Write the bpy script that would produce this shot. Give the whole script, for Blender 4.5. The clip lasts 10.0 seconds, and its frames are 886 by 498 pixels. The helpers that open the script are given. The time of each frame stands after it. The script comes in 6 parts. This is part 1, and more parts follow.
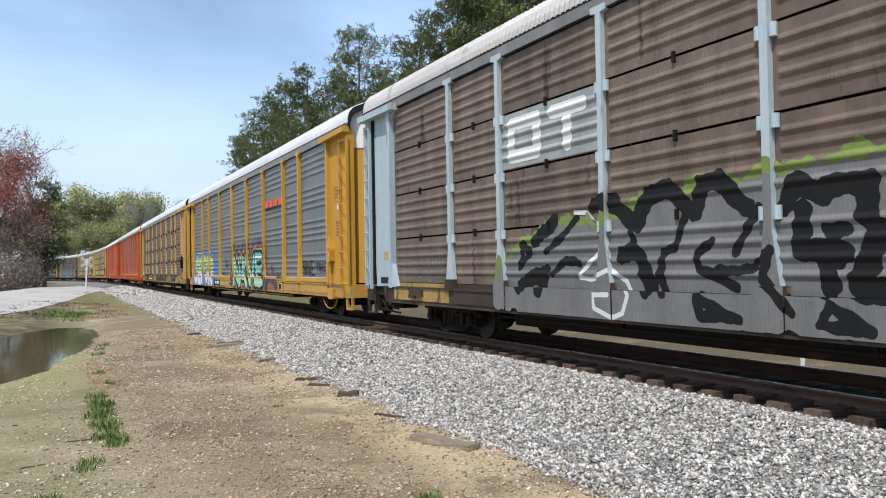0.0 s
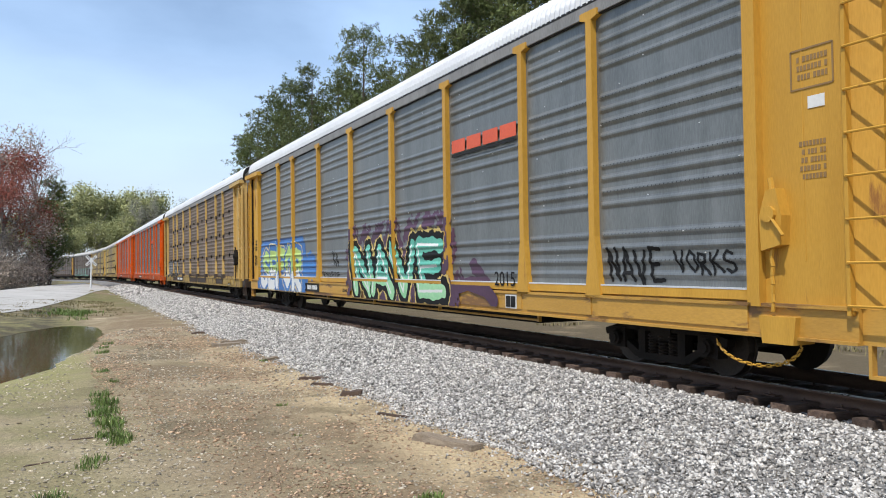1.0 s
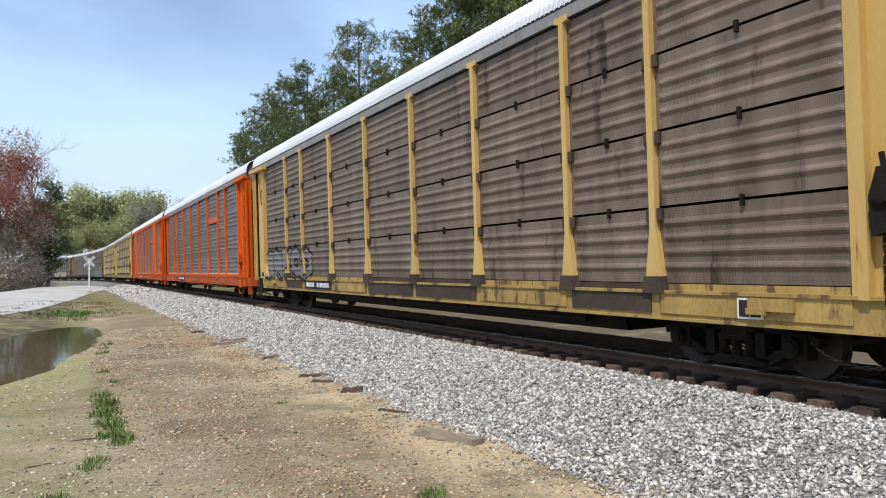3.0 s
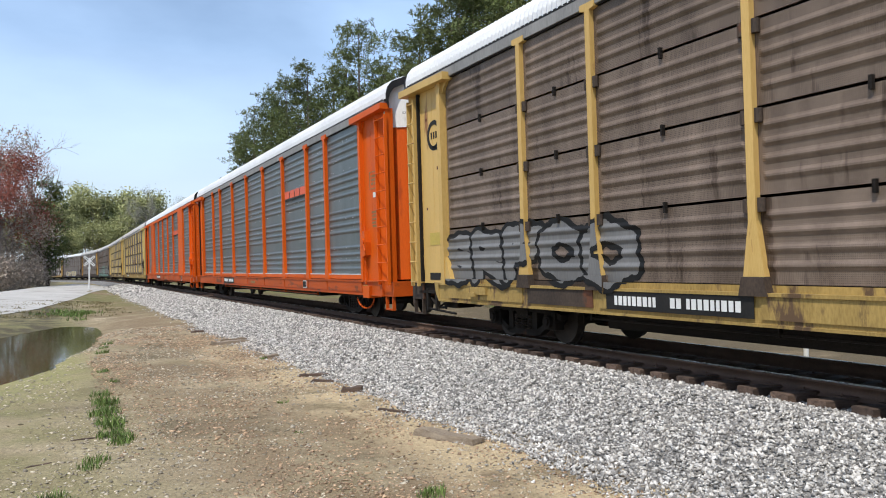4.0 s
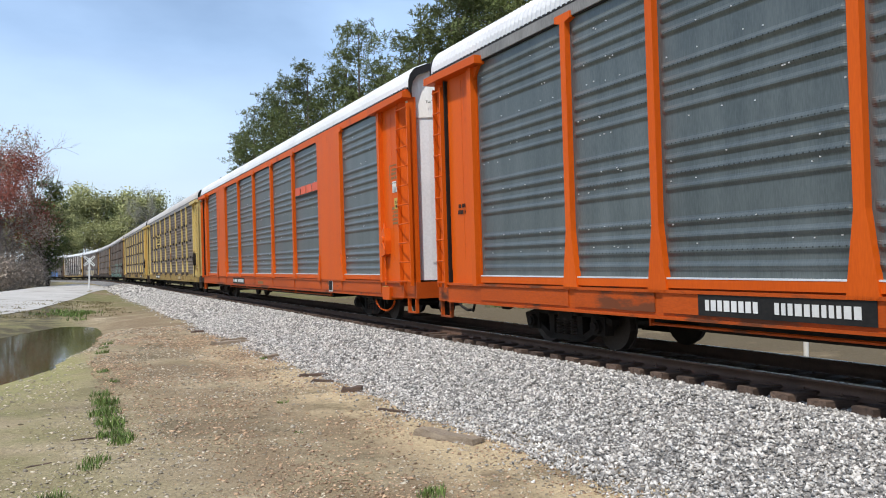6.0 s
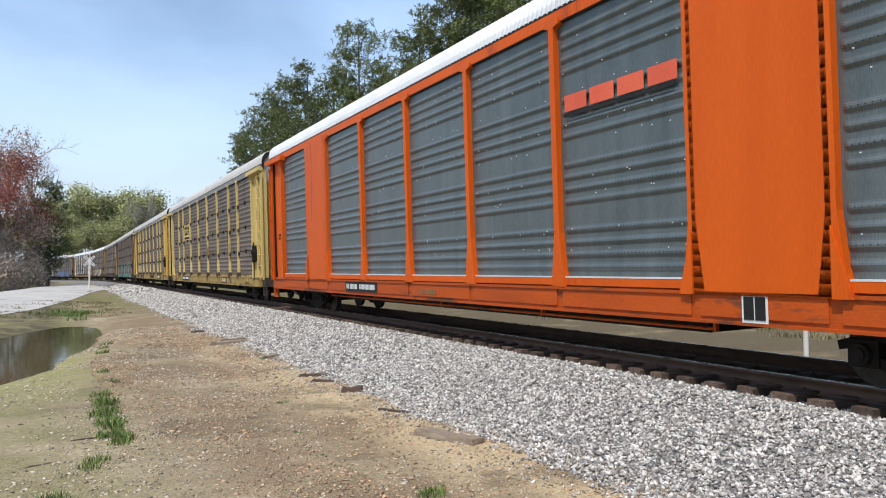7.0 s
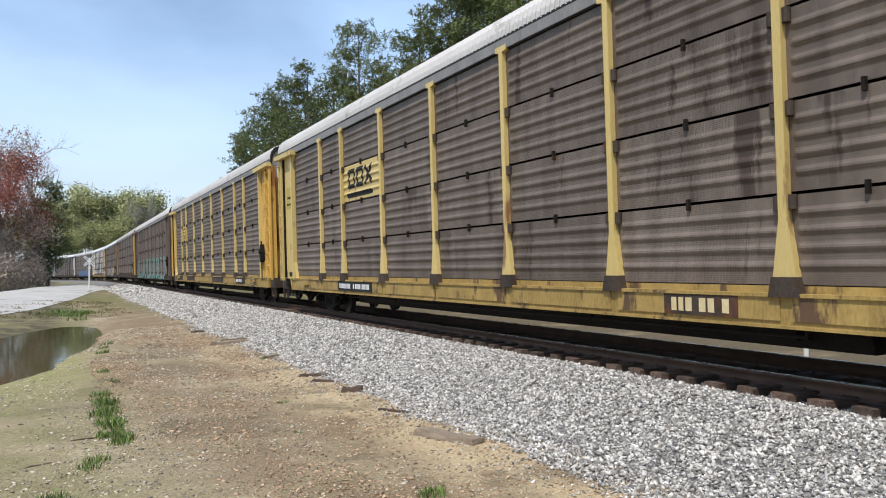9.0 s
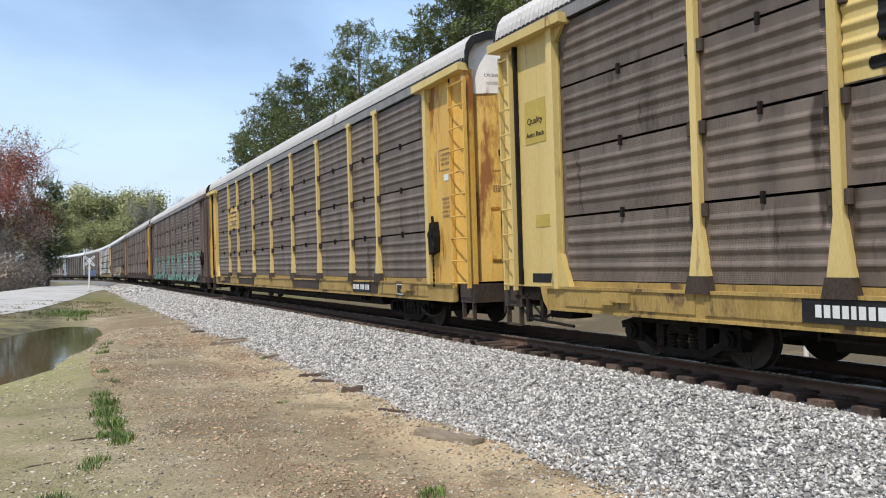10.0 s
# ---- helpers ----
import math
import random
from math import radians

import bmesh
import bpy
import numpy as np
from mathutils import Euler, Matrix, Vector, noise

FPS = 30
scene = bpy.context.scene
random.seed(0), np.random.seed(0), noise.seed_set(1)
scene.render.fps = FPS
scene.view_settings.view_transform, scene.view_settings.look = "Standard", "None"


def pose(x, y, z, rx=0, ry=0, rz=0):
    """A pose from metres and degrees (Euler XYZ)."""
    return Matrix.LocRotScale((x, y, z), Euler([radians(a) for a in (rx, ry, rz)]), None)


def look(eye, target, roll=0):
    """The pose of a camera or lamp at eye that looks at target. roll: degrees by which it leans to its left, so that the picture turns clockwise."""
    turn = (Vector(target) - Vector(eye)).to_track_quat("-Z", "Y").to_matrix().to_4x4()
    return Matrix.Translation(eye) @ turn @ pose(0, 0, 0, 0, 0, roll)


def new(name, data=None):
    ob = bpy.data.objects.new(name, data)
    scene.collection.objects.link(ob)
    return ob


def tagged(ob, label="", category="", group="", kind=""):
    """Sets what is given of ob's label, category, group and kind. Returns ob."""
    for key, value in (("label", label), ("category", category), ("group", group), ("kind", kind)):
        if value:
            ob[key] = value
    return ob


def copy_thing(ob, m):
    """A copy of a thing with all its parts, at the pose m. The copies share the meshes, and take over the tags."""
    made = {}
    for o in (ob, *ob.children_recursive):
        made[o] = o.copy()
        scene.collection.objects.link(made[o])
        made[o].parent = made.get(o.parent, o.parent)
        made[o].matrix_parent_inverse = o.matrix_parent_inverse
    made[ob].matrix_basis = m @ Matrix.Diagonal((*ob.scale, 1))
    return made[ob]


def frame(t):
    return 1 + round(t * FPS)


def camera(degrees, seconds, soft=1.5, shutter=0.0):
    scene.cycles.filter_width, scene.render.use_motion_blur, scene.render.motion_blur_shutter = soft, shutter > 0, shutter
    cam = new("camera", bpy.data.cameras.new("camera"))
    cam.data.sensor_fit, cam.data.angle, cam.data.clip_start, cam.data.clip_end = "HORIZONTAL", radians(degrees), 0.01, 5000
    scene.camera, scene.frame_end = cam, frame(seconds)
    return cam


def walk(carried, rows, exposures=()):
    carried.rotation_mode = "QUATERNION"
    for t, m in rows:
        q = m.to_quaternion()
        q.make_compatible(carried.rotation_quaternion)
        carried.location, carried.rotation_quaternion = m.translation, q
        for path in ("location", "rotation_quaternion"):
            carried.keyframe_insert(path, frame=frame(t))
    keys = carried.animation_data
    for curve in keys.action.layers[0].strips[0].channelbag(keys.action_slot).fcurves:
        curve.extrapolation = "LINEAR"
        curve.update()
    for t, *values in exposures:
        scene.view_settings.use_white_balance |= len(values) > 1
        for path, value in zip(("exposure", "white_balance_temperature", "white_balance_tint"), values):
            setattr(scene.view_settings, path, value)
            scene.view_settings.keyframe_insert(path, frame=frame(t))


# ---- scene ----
import functools

# ---------------------------------------------------------------- camera
cam = camera(60.28, 10.0, soft=1.0, shutter=0.0)
EYE = (0.0, 0.0, 1.315)


def aim(turn, tilt, roll):
    """Pose of the hand-held camera from its turn to the left, tilt and lean in radians."""
    d = Vector((-math.sin(turn) * math.cos(tilt), math.cos(turn) * math.cos(tilt), math.sin(tilt)))
    return look(EYE, Vector(EYE) + d, math.degrees(roll))


TURN, TILT, ROLL = -0.46936, 0.02338, -0.0076
SWAY = [(0, -0.00273, 0.0069, 0.0116), (0.5, 0.00129, 0.00699, 0.0155), (1, 0.00239, 0.00672, 0.0155), (1.5, 0.00069, 0.00408, -0.0028), (2, 0.0, 0.00222, 0), (2.5, -3e-05, 0.00105, -0.0003), (3.2, 0, 0.0003, 0), (3.8, 0, 0, 0), (10.0, 0, 0, 0)]
walk(cam, [(t, aim(TURN + a, TILT + b, ROLL + c)) for t, a, b, c in SWAY])

# ---------------------------------------------------------------- world, sun
SUN_DIR = Vector((-0.42, -0.30, 0.86)).normalized()
world = bpy.data.worlds.new("sky")
scene.world = world
world.use_nodes = True
wn, wl = world.node_tree.nodes, world.node_tree.links
wn.clear()
w_out, w_bg, w_sky = wn.new("ShaderNodeOutputWorld"), wn.new("ShaderNodeBackground"), wn.new("ShaderNodeTexSky")
w_sky.sky_type, w_sky.sun_disc = "NISHITA", False
w_sky.sun_elevation = math.asin(SUN_DIR.z)
w_sky.sun_rotation = math.atan2(SUN_DIR.x, SUN_DIR.y)
w_sky.air_density, w_sky.dust_density, w_sky.ozone_density = 1.0, 0.8, 3.0
w_tc, w_map, w_noise, w_ramp, w_mix = (wn.new("ShaderNodeTexCoord"), wn.new("ShaderNodeMapping"), wn.new("ShaderNodeTexNoise"),
                                       wn.new("ShaderNodeValToRGB"), wn.new("ShaderNodeMix"))
w_map.inputs["Scale"].default_value = (1.0, 1.1, 3.0)
w_noise.inputs["Scale"].default_value = 1.3
w_noise.inputs["Detail"].default_value = 7
w_noise.inputs["Distortion"].default_value = 0.15
w_ramp.color_ramp.elements[0].position, w_ramp.color_ramp.elements[1].position = 0.36, 0.95
w_ramp.color_ramp.elements[1].color = (0.8, 0.8, 0.8, 1)
w_mix.data_type = "RGBA"
w_mix.inputs[7].default_value = (7.6, 10.4, 14.6, 1)
wl.new(w_tc.outputs["Generated"], w_map.inputs[0])
wl.new(w_map.outputs[0], w_noise.inputs["Vector"])
wl.new(w_noise.outputs[0], w_ramp.inputs[0])
wl.new(w_ramp.outputs[0], w_mix.inputs[0])
wl.new(w_sky.outputs[0], w_mix.inputs[6])
# pale haze towards the horizon
w_sep, w_haze, w_mix2 = wn.new("ShaderNodeSeparateXYZ"), wn.new("ShaderNodeMapRange"), wn.new("ShaderNodeMix")
w_haze.inputs["From Min"].default_value, w_haze.inputs["From Max"].default_value = 0.27, 0.0
w_haze.inputs["To Min"].default_value, w_haze.inputs["To Max"].default_value = 0.0, 0.75
w_mix2.data_type = "RGBA"
w_mix2.inputs[7].default_value = (5.6, 6.2, 6.7, 1)
wl.new(w_tc.outputs["Generated"], w_sep.inputs[0])
wl.new(w_sep.outputs["Z"], w_haze.inputs[0])
wl.new(w_haze.outputs[0], w_mix2.inputs[0])
wl.new(w_mix.outputs[2], w_mix2.inputs[6])
wl.new(w_mix2.outputs[2], w_bg.inputs[0])
w_bg.inputs[1].default_value = 0.134
wl.new(w_bg.outputs[0], w_out.inputs[0])

sun = new("sun", bpy.data.lights.new("sun", "SUN"))
sun.data.energy, sun.data.angle, sun.data.color = 4.3, radians(0.55), (1.0, 0.95, 0.87)
sun.matrix_world = look(SUN_DIR * 50, (0, 0, 0))
scene.view_settings.exposure = 0.0

# ---------------------------------------------------------------- materials


def mat(name, a, b, scale=3.0, rough=0.6, metal=0.0, fine=40.0, bump=0.15, c=None, c_amount=0.0, c_scale=1.2, stretch=(1, 1, 1), vary=0.06,
        dots=0.0, island=0.0, spec=0.5):
    """Two colours mixed by broad and fine noise, a third in patches (rust, moss), bump from the fine noise, and some change from piece to piece."""
    m = bpy.data.materials.new(name)
    m.use_nodes = True
    n, l = m.node_tree.nodes, m.node_tree.links
    p = n["Principled BSDF"]
    p.inputs["Metallic"].default_value = metal
    p.inputs["Specular IOR Level"].default_value = spec
    tc, mp = n.new("ShaderNodeTexCoord"), n.new("ShaderNodeMapping")
    mp.inputs["Scale"].default_value = stretch
    l.new(tc.outputs["Object"], mp.inputs[0])
    oi = n.new("ShaderNodeObjectInfo")
    shift = n.new("ShaderNodeVectorMath")
    shift.operation = "ADD"
    comb = n.new("ShaderNodeMath")
    comb.operation = "MULTIPLY"
    comb.inputs[1].default_value = 37.0
    l.new(oi.outputs["Random"], comb.inputs[0])
    l.new(mp.outputs[0], shift.inputs[0])
    l.new(comb.outputs[0], shift.inputs[1])
    big, small = n.new("ShaderNodeTexNoise"), n.new("ShaderNodeTexNoise")
    big.inputs["Scale"].default_value, small.inputs["Scale"].default_value = scale, fine
    big.inputs["Detail"].default_value, small.inputs["Detail"].default_value = 5, 3
    l.new(shift.outputs[0], big.inputs["Vector"])
    l.new(shift.outputs[0], small.inputs["Vector"])
    add = n.new("ShaderNodeMath")
    add.operation = "MULTIPLY_ADD"
    add.inputs[1].default_value, add.inputs[2].default_value = 0.55, -0.02
    half = n.new("ShaderNodeMath")
    half.operation = "MULTIPLY_ADD"
    half.inputs[1].default_value = 0.45
    l.new(big.outputs[0], add.inputs[0])
    l.new(small.outputs[0], half.inputs[0])
    l.new(add.outputs[0], half.inputs[2])
    ramp = n.new("ShaderNodeValToRGB")
    ramp.color_ramp.elements[0].position, ramp.color_ramp.elements[1].position = 0.34, 0.62
    ramp.color_ramp.elements[0].color, ramp.color_ramp.elements[1].color = (*a, 1), (*b, 1)
    l.new(half.outputs[0], ramp.inputs[0])
    colour = ramp.outputs[0]
    if c:
        pn, pr, px = n.new("ShaderNodeTexNoise"), n.new("ShaderNodeValToRGB"), n.new("ShaderNodeMix")
        pn.inputs["Scale"].default_value, pn.inputs["Detail"].default_value = c_scale, 8
        pn.inputs["Roughness"].default_value = 0.65
        pr.color_ramp.elements[0].position, pr.color_ramp.elements[1].position = 0.64 - c_amount * 0.3, 0.70 - c_amount * 0.3
        px.data_type = "RGBA"
        px.inputs[7].default_value = (*c, 1)
        l.new(shift.outputs[0], pn.inputs["Vector"])
        l.new(pn.outputs[0], pr.inputs[0])
        l.new(pr.outputs[0], px.inputs[0])
        l.new(colour, px.inputs[6])
        colour = px.outputs[2]
    hsv = n.new("ShaderNodeHueSaturation")
    mr = n.new("ShaderNodeMapRange")
    mr.inputs["To Min"].default_value, mr.inputs["To Max"].default_value = 1 - vary, 1 + vary
    l.new(oi.outputs["Random"], mr.inputs[0])
    val = mr.outputs[0]
    if island:
        g, mi, mu = n.new("ShaderNodeNewGeometry"), n.new("ShaderNodeMapRange"), n.new("ShaderNodeMath")
        mi.inputs["To Min"].default_value, mi.inputs["To Max"].default_value = 1 - island, 1 + island
        mu.operation = "MULTIPLY"
        l.new(g.outputs["Random Per Island"], mi.inputs[0])
        l.new(mi.outputs[0], mu.inputs[0])
        l.new(val, mu.inputs[1])
        val = mu.outputs[0]
    l.new(val, hsv.inputs["Value"])
    l.new(colour, hsv.inputs["Color"])
    l.new(hsv.outputs[0], p.inputs["Base Color"])
    rr = n.new("ShaderNodeMapRange")
    rr.inputs["To Min"].default_value, rr.inputs["To Max"].default_value = max(rough - 0.12, 0.02), min(rough + 0.12, 1)
    l.new(half.outputs[0], rr.inputs[0])
    l.new(rr.outputs[0], p.inputs["Roughness"])
    height = small.outputs[0]
    if dots:
        vo, vr = n.new("ShaderNodeTexVoronoi"), n.new("ShaderNodeValToRGB")
        vo.inputs["Scale"].default_value, vo.inputs["Randomness"].default_value = dots, 0.0
        vr.color_ramp.elements[0].position, vr.color_ramp.elements[1].position = 0.16, 0.24
        l.new(tc.outputs["Object"], vo.inputs["Vector"])
        l.new(vo.outputs[0], vr.inputs[0])
        dm = n.new("ShaderNodeMix")
        dm.data_type = "RGBA"
        dm.blend_type = "MULTIPLY"
        dm.inputs[0].default_value = 0.75
        l.new(hsv.outputs[0], dm.inputs[6])
        l.new(vr.outputs[0], dm.inputs[7])
        l.new(dm.outputs[2], p.inputs["Base Color"])
    bp = n.new("ShaderNodeBump")
    bp.inputs["Strength"].default_value, bp.inputs["Distance"].default_value = bump, 0.02
    l.new(height, bp.inputs["Height"])
    l.new(bp.outputs[0], p.inputs["Normal"])
    return m


STREAK = (1, 2.2, 0.35)
RUST = (0.13, 0.05, 0.025)
M = {
    "panel_new": mat("galvanised_panel", (0.135, 0.145, 0.147), (0.215, 0.228, 0.228), 1.4, 0.40, 0.35, 30, 0.08, stretch=STREAK, dots=13, vary=0.05),
    "panel_green": mat("galvanised_panel_dark", (0.085, 0.104, 0.107), (0.145, 0.168, 0.168), 1.4, 0.38, 0.35, 30, 0.08, stretch=STREAK, dots=13, vary=0.06),
    "panel_old": mat("weathered_panel", (0.118, 0.084, 0.062), (0.246, 0.184, 0.142), 1.3, 0.52, 0.25, 45, 0.12, c=(0.072, 0.048, 0.034), c_amount=0.2, c_scale=0.9, stretch=STREAK, dots=44, vary=0.12, spec=0.35),
    "panel_grey": mat("weathered_grey_panel", (0.105, 0.079, 0.062), (0.216, 0.170, 0.137), 1.3, 0.52, 0.25, 45, 0.12, c=(0.068, 0.048, 0.036), c_amount=0.2, c_scale=0.9, stretch=STREAK, dots=44, vary=0.12, spec=0.35),
    "panel_brown": mat("brown_panel", (0.120, 0.100, 0.086), (0.19, 0.162, 0.14), 1.3, 0.6, 0.1, 45, 0.12, stretch=STREAK, vary=0.1),
    "yellow": mat("yellow_paint", (0.47, 0.25, 0.035), (0.58, 0.32, 0.05), 1.0, 0.5, 0, 30, 0.06, c=(0.27, 0.12, 0.03), c_amount=0.05, stretch=STREAK, spec=0.3),
    "pale_yellow": mat("faded_yellow_paint", (0.51, 0.375, 0.125), (0.61, 0.465, 0.185), 1.0, 0.5, 0, 30, 0.08, c=(0.26, 0.13, 0.05), c_amount=0.10, stretch=STREAK),
    "rusty_yellow": mat("rusted_yellow_paint", (0.52, 0.29, 0.05), (0.66, 0.43, 0.11), 1.0, 0.55, 0, 30, 0.12, c=(0.25, 0.095, 0.02), c_amount=0.27, c_scale=0.8, stretch=STREAK),
    "old_yellow": mat("dirty_yellow_sill", (0.25, 0.165, 0.05), (0.42, 0.285, 0.09), 2.2, 0.65, 0, 30, 0.12, c=(0.11, 0.066, 0.036), c_amount=0.3, c_scale=1.6, stretch=(1, 1.2, 0.4), spec=0.3),
    "tan": mat("tan_paint", (0.49, 0.315, 0.095), (0.58, 0.385, 0.135), 1.0, 0.5, 0, 30, 0.08, c=(0.22, 0.09, 0.035), c_amount=0.10, stretch=STREAK, spec=0.3),
    "orange": mat("orange_paint", (0.54, 0.080, 0.003), (0.64, 0.104, 0.005), 0.8, 0.5, 0, 25, 0.05, c=(0.40, 0.060, 0.008), c_amount=0.12, c_scale=0.7, stretch=STREAK, spec=0.22),
    "orange_dirty": mat("grimy_orange_sill", (0.34, 0.055, 0.006), (0.50, 0.082, 0.008), 0.9, 0.55, 0, 30, 0.06, c=(0.15, 0.045, 0.018), c_amount=0.28, c_scale=1.0, stretch=(1, 0.5, 1.6), spec=0.22),
    "yellow_dirty": mat("grimy_yellow_sill", (0.42, 0.225, 0.04), (0.54, 0.30, 0.055), 0.9, 0.5, 0, 30, 0.08, c=(0.2, 0.10, 0.035), c_amount=0.3, c_scale=1.0, stretch=(1, 0.5, 1.6)),
    "blue_grey": mat("pale_blue_grey_paint", (0.34, 0.42, 0.465), (0.46, 0.535, 0.57), 1.0, 0.5, 0, 30, 0.08, c=(0.24, 0.15, 0.11), c_amount=0.08, stretch=STREAK),
    "maroon": mat("dull_brown_paint", (0.115, 0.082, 0.068), (0.165, 0.122, 0.1), 1.0, 0.55, 0, 30, 0.08, stretch=STREAK),
    "white": mat("white_paint", (0.70, 0.69, 0.66), (0.80, 0.79, 0.77), 1.0, 0.5, 0, 30, 0.06, stretch=STREAK),
    "rusty_white": mat("rust_stained_white_paint", (0.66, 0.62, 0.57), (0.78, 0.75, 0.71), 1.0, 0.55, 0, 30, 0.1, c=(0.27, 0.09, 0.04), c_amount=0.3, c_scale=1.1, stretch=STREAK),
    "roof_white": mat("white_roof_sheet", (0.55, 0.56, 0.58), (0.68, 0.69, 0.71), 0.5, 0.42, 0.1, 20, 0.04),
    "roof_grey": mat("grey_roof_sheet", (0.40, 0.385, 0.375), (0.50, 0.485, 0.47), 0.5, 0.55, 0.05, 20, 0.06, c=(0.32, 0.30, 0.28), c_amount=0.15),
    "black": mat("black_paint", (0.008, 0.008, 0.008), (0.022, 0.02, 0.018), 2.0, 0.65, 0, 30, 0.08, spec=0.3),
    "grime": mat("grimy_steel", (0.007, 0.006, 0.005), (0.022, 0.017, 0.014), 3.0, 0.8, 0.1, 40, 0.25, c=(0.06, 0.026, 0.014), c_amount=0.08, spec=0.2),
    "dark_sill": mat("dark_brown_sill", (0.030, 0.022, 0.017), (0.078, 0.055, 0.041), 2.0, 0.7, 0.1, 40, 0.15, c=RUST, c_amount=0.15, stretch=(1, 0.8, 0.5), spec=0.3),
    "wheel": mat("worn_wheel_steel", (0.018, 0.013, 0.011), (0.05, 0.038, 0.03), 3.0, 0.6, 0.3, 40, 0.1),
    "rail": mat("rusty_rail_steel", (0.075, 0.042, 0.027), (0.15, 0.085, 0.055), 3.0, 0.7, 0.2, 60, 0.2),
    "rail_head": mat("polished_rail_head", (0.35, 0.33, 0.31), (0.5, 0.48, 0.46), 3.0, 0.28, 0.9, 60, 0.05),
    "tie": mat("weathered_tie_wood", (0.050, 0.031, 0.022), (0.15, 0.098, 0.07), 3.0, 0.85, 0, 50, 0.5, stretch=(0.6, 6, 6), vary=0.3),
    "stone": mat("pale_ballast_stone", (0.21, 0.195, 0.178), (0.57, 0.548, 0.515), 9.0, 0.8, 0, 60, 0.4, island=0.7),
    "shaded_bed": mat("shaded_track_bed", (0.045, 0.032, 0.024), (0.11, 0.082, 0.062), 9.0, 0.95, 0, 40, 0.8),
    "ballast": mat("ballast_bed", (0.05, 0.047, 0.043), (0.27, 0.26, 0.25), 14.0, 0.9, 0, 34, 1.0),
    "pebble": mat("earthy_pebble", (0.27, 0.225, 0.16), (0.55, 0.48, 0.37), 5.0, 0.85, 0, 60, 0.3, island=0.55),
    "red_pebble": mat("reddish_gravel", (0.23, 0.145, 0.085), (0.47, 0.33, 0.215), 5.0, 0.85, 0, 60, 0.3, island=0.55),
    "road": mat("pale_gravel_road", (0.38, 0.36, 0.33), (0.52, 0.50, 0.465), 0.6, 0.9, 0, 18, 0.5, c=(0.30, 0.28, 0.25), c_amount=0.25, c_scale=0.3),
    "bark": mat("pine_bark", (0.07, 0.05, 0.038), (0.15, 0.11, 0.085), 5.0, 0.9, 0, 30, 0.6, stretch=(1, 1, 0.3)),
    "grey_bark": mat("grey_bark", (0.19, 0.165, 0.145), (0.31, 0.28, 0.255), 5.0, 0.9, 0, 30, 0.4, stretch=(1, 1, 0.3)),
    "needles": mat("pine_needles", (0.060, 0.088, 0.026), (0.148, 0.166, 0.056), 0.55, 0.6, 0, 8, 0.2, island=0.5, vary=0.15, spec=0.25),
    "spring": mat("fresh_spring_leaves", (0.26, 0.27, 0.11), (0.38, 0.385, 0.19), 0.16, 0.75, 0, 8, 0.2, island=0.3, vary=0.2, spec=0.2),
    "buds": mat("grey_green_buds", (0.20, 0.195, 0.15), (0.30, 0.295, 0.235), 0.5, 0.8, 0, 8, 0.2, island=0.4, vary=0.15, spec=0.2),
    "maple": mat("red_maple_buds", (0.23, 0.072, 0.052), (0.34, 0.125, 0.09), 0.6, 0.8, 0, 8, 0.2, island=0.35, spec=0.2),
    "brush": mat("bare_twigs", (0.25, 0.205, 0.165), (0.42, 0.355, 0.295), 0.6, 0.85, 0, 8, 0.2, island=0.3, spec=0.2),
    "grass": mat("grass_blades", (0.07, 0.12, 0.025), (0.15, 0.21, 0.055), 3.0, 0.7, 0, 20, 0.1, island=0.4, spec=0.3),
    "drygrass": mat("dry_grass", (0.15, 0.13, 0.06), (0.25, 0.215, 0.11), 3.0, 0.8, 0, 20, 0.1, island=0.4, spec=0.2),
    "wood": mat("weathered_grey_wood", (0.16, 0.12, 0.085), (0.32, 0.26, 0.19), 4.0, 0.85, 0, 40, 0.5, stretch=(1, 8, 8)),
    "teal": mat("teal_spray_paint", (0.07, 0.33, 0.25), (0.16, 0.52, 0.40), 1.0, 0.5, 0, 20, 0.03, stretch=(1, 1, 1.5)),
    "purple": mat("dark_purple_spray_paint", (0.055, 0.025, 0.05), (0.09, 0.04, 0.08), 1.5, 0.5, 0, 20, 0.03),
    "cream": mat("cream_spray_paint", (0.55, 0.43, 0.22), (0.66, 0.55, 0.32), 1.5, 0.5, 0, 20, 0.03),
    "blue": mat("blue_spray_paint", (0.03, 0.11, 0.33), (0.05, 0.20, 0.48), 1.5, 0.5, 0, 20, 0.03),
    "lime": mat("lime_spray_paint", (0.36, 0.5, 0.12), (0.48, 0.62, 0.2), 1.5, 0.5, 0, 20, 0.03),
    "green_paint": mat("green_spray_paint", (0.13, 0.185, 0.035), (0.19, 0.25, 0.06), 1.5, 0.5, 0, 20, 0.03),
    "silver": mat("grey_spray_paint", (0.125, 0.122, 0.12), (0.19, 0.186, 0.182), 1.0, 0.5, 0.1, 20, 0.03, stretch=STREAK),
    "spray_white": mat("white_spray_paint", (0.62, 0.62, 0.6), (0.72, 0.72, 0.7), 1.5, 0.5, 0, 20, 0.03),
    "spray_black": mat("black_spray_paint", (0.006, 0.006, 0.006), (0.013, 0.013, 0.013), 1.5, 0.65, 0, 20, 0.03, spec=0.25),
    "red_mark": mat("red_lettering_paint", (0.62, 0.085, 0.035), (0.7, 0.12, 0.05), 1.5, 0.5, 0, 20, 0.03),
    "label_yellow": mat("yellow_label", (0.40, 0.29, 0.05), (0.48, 0.36, 0.07), 1.5, 0.5, 0, 20, 0.03),
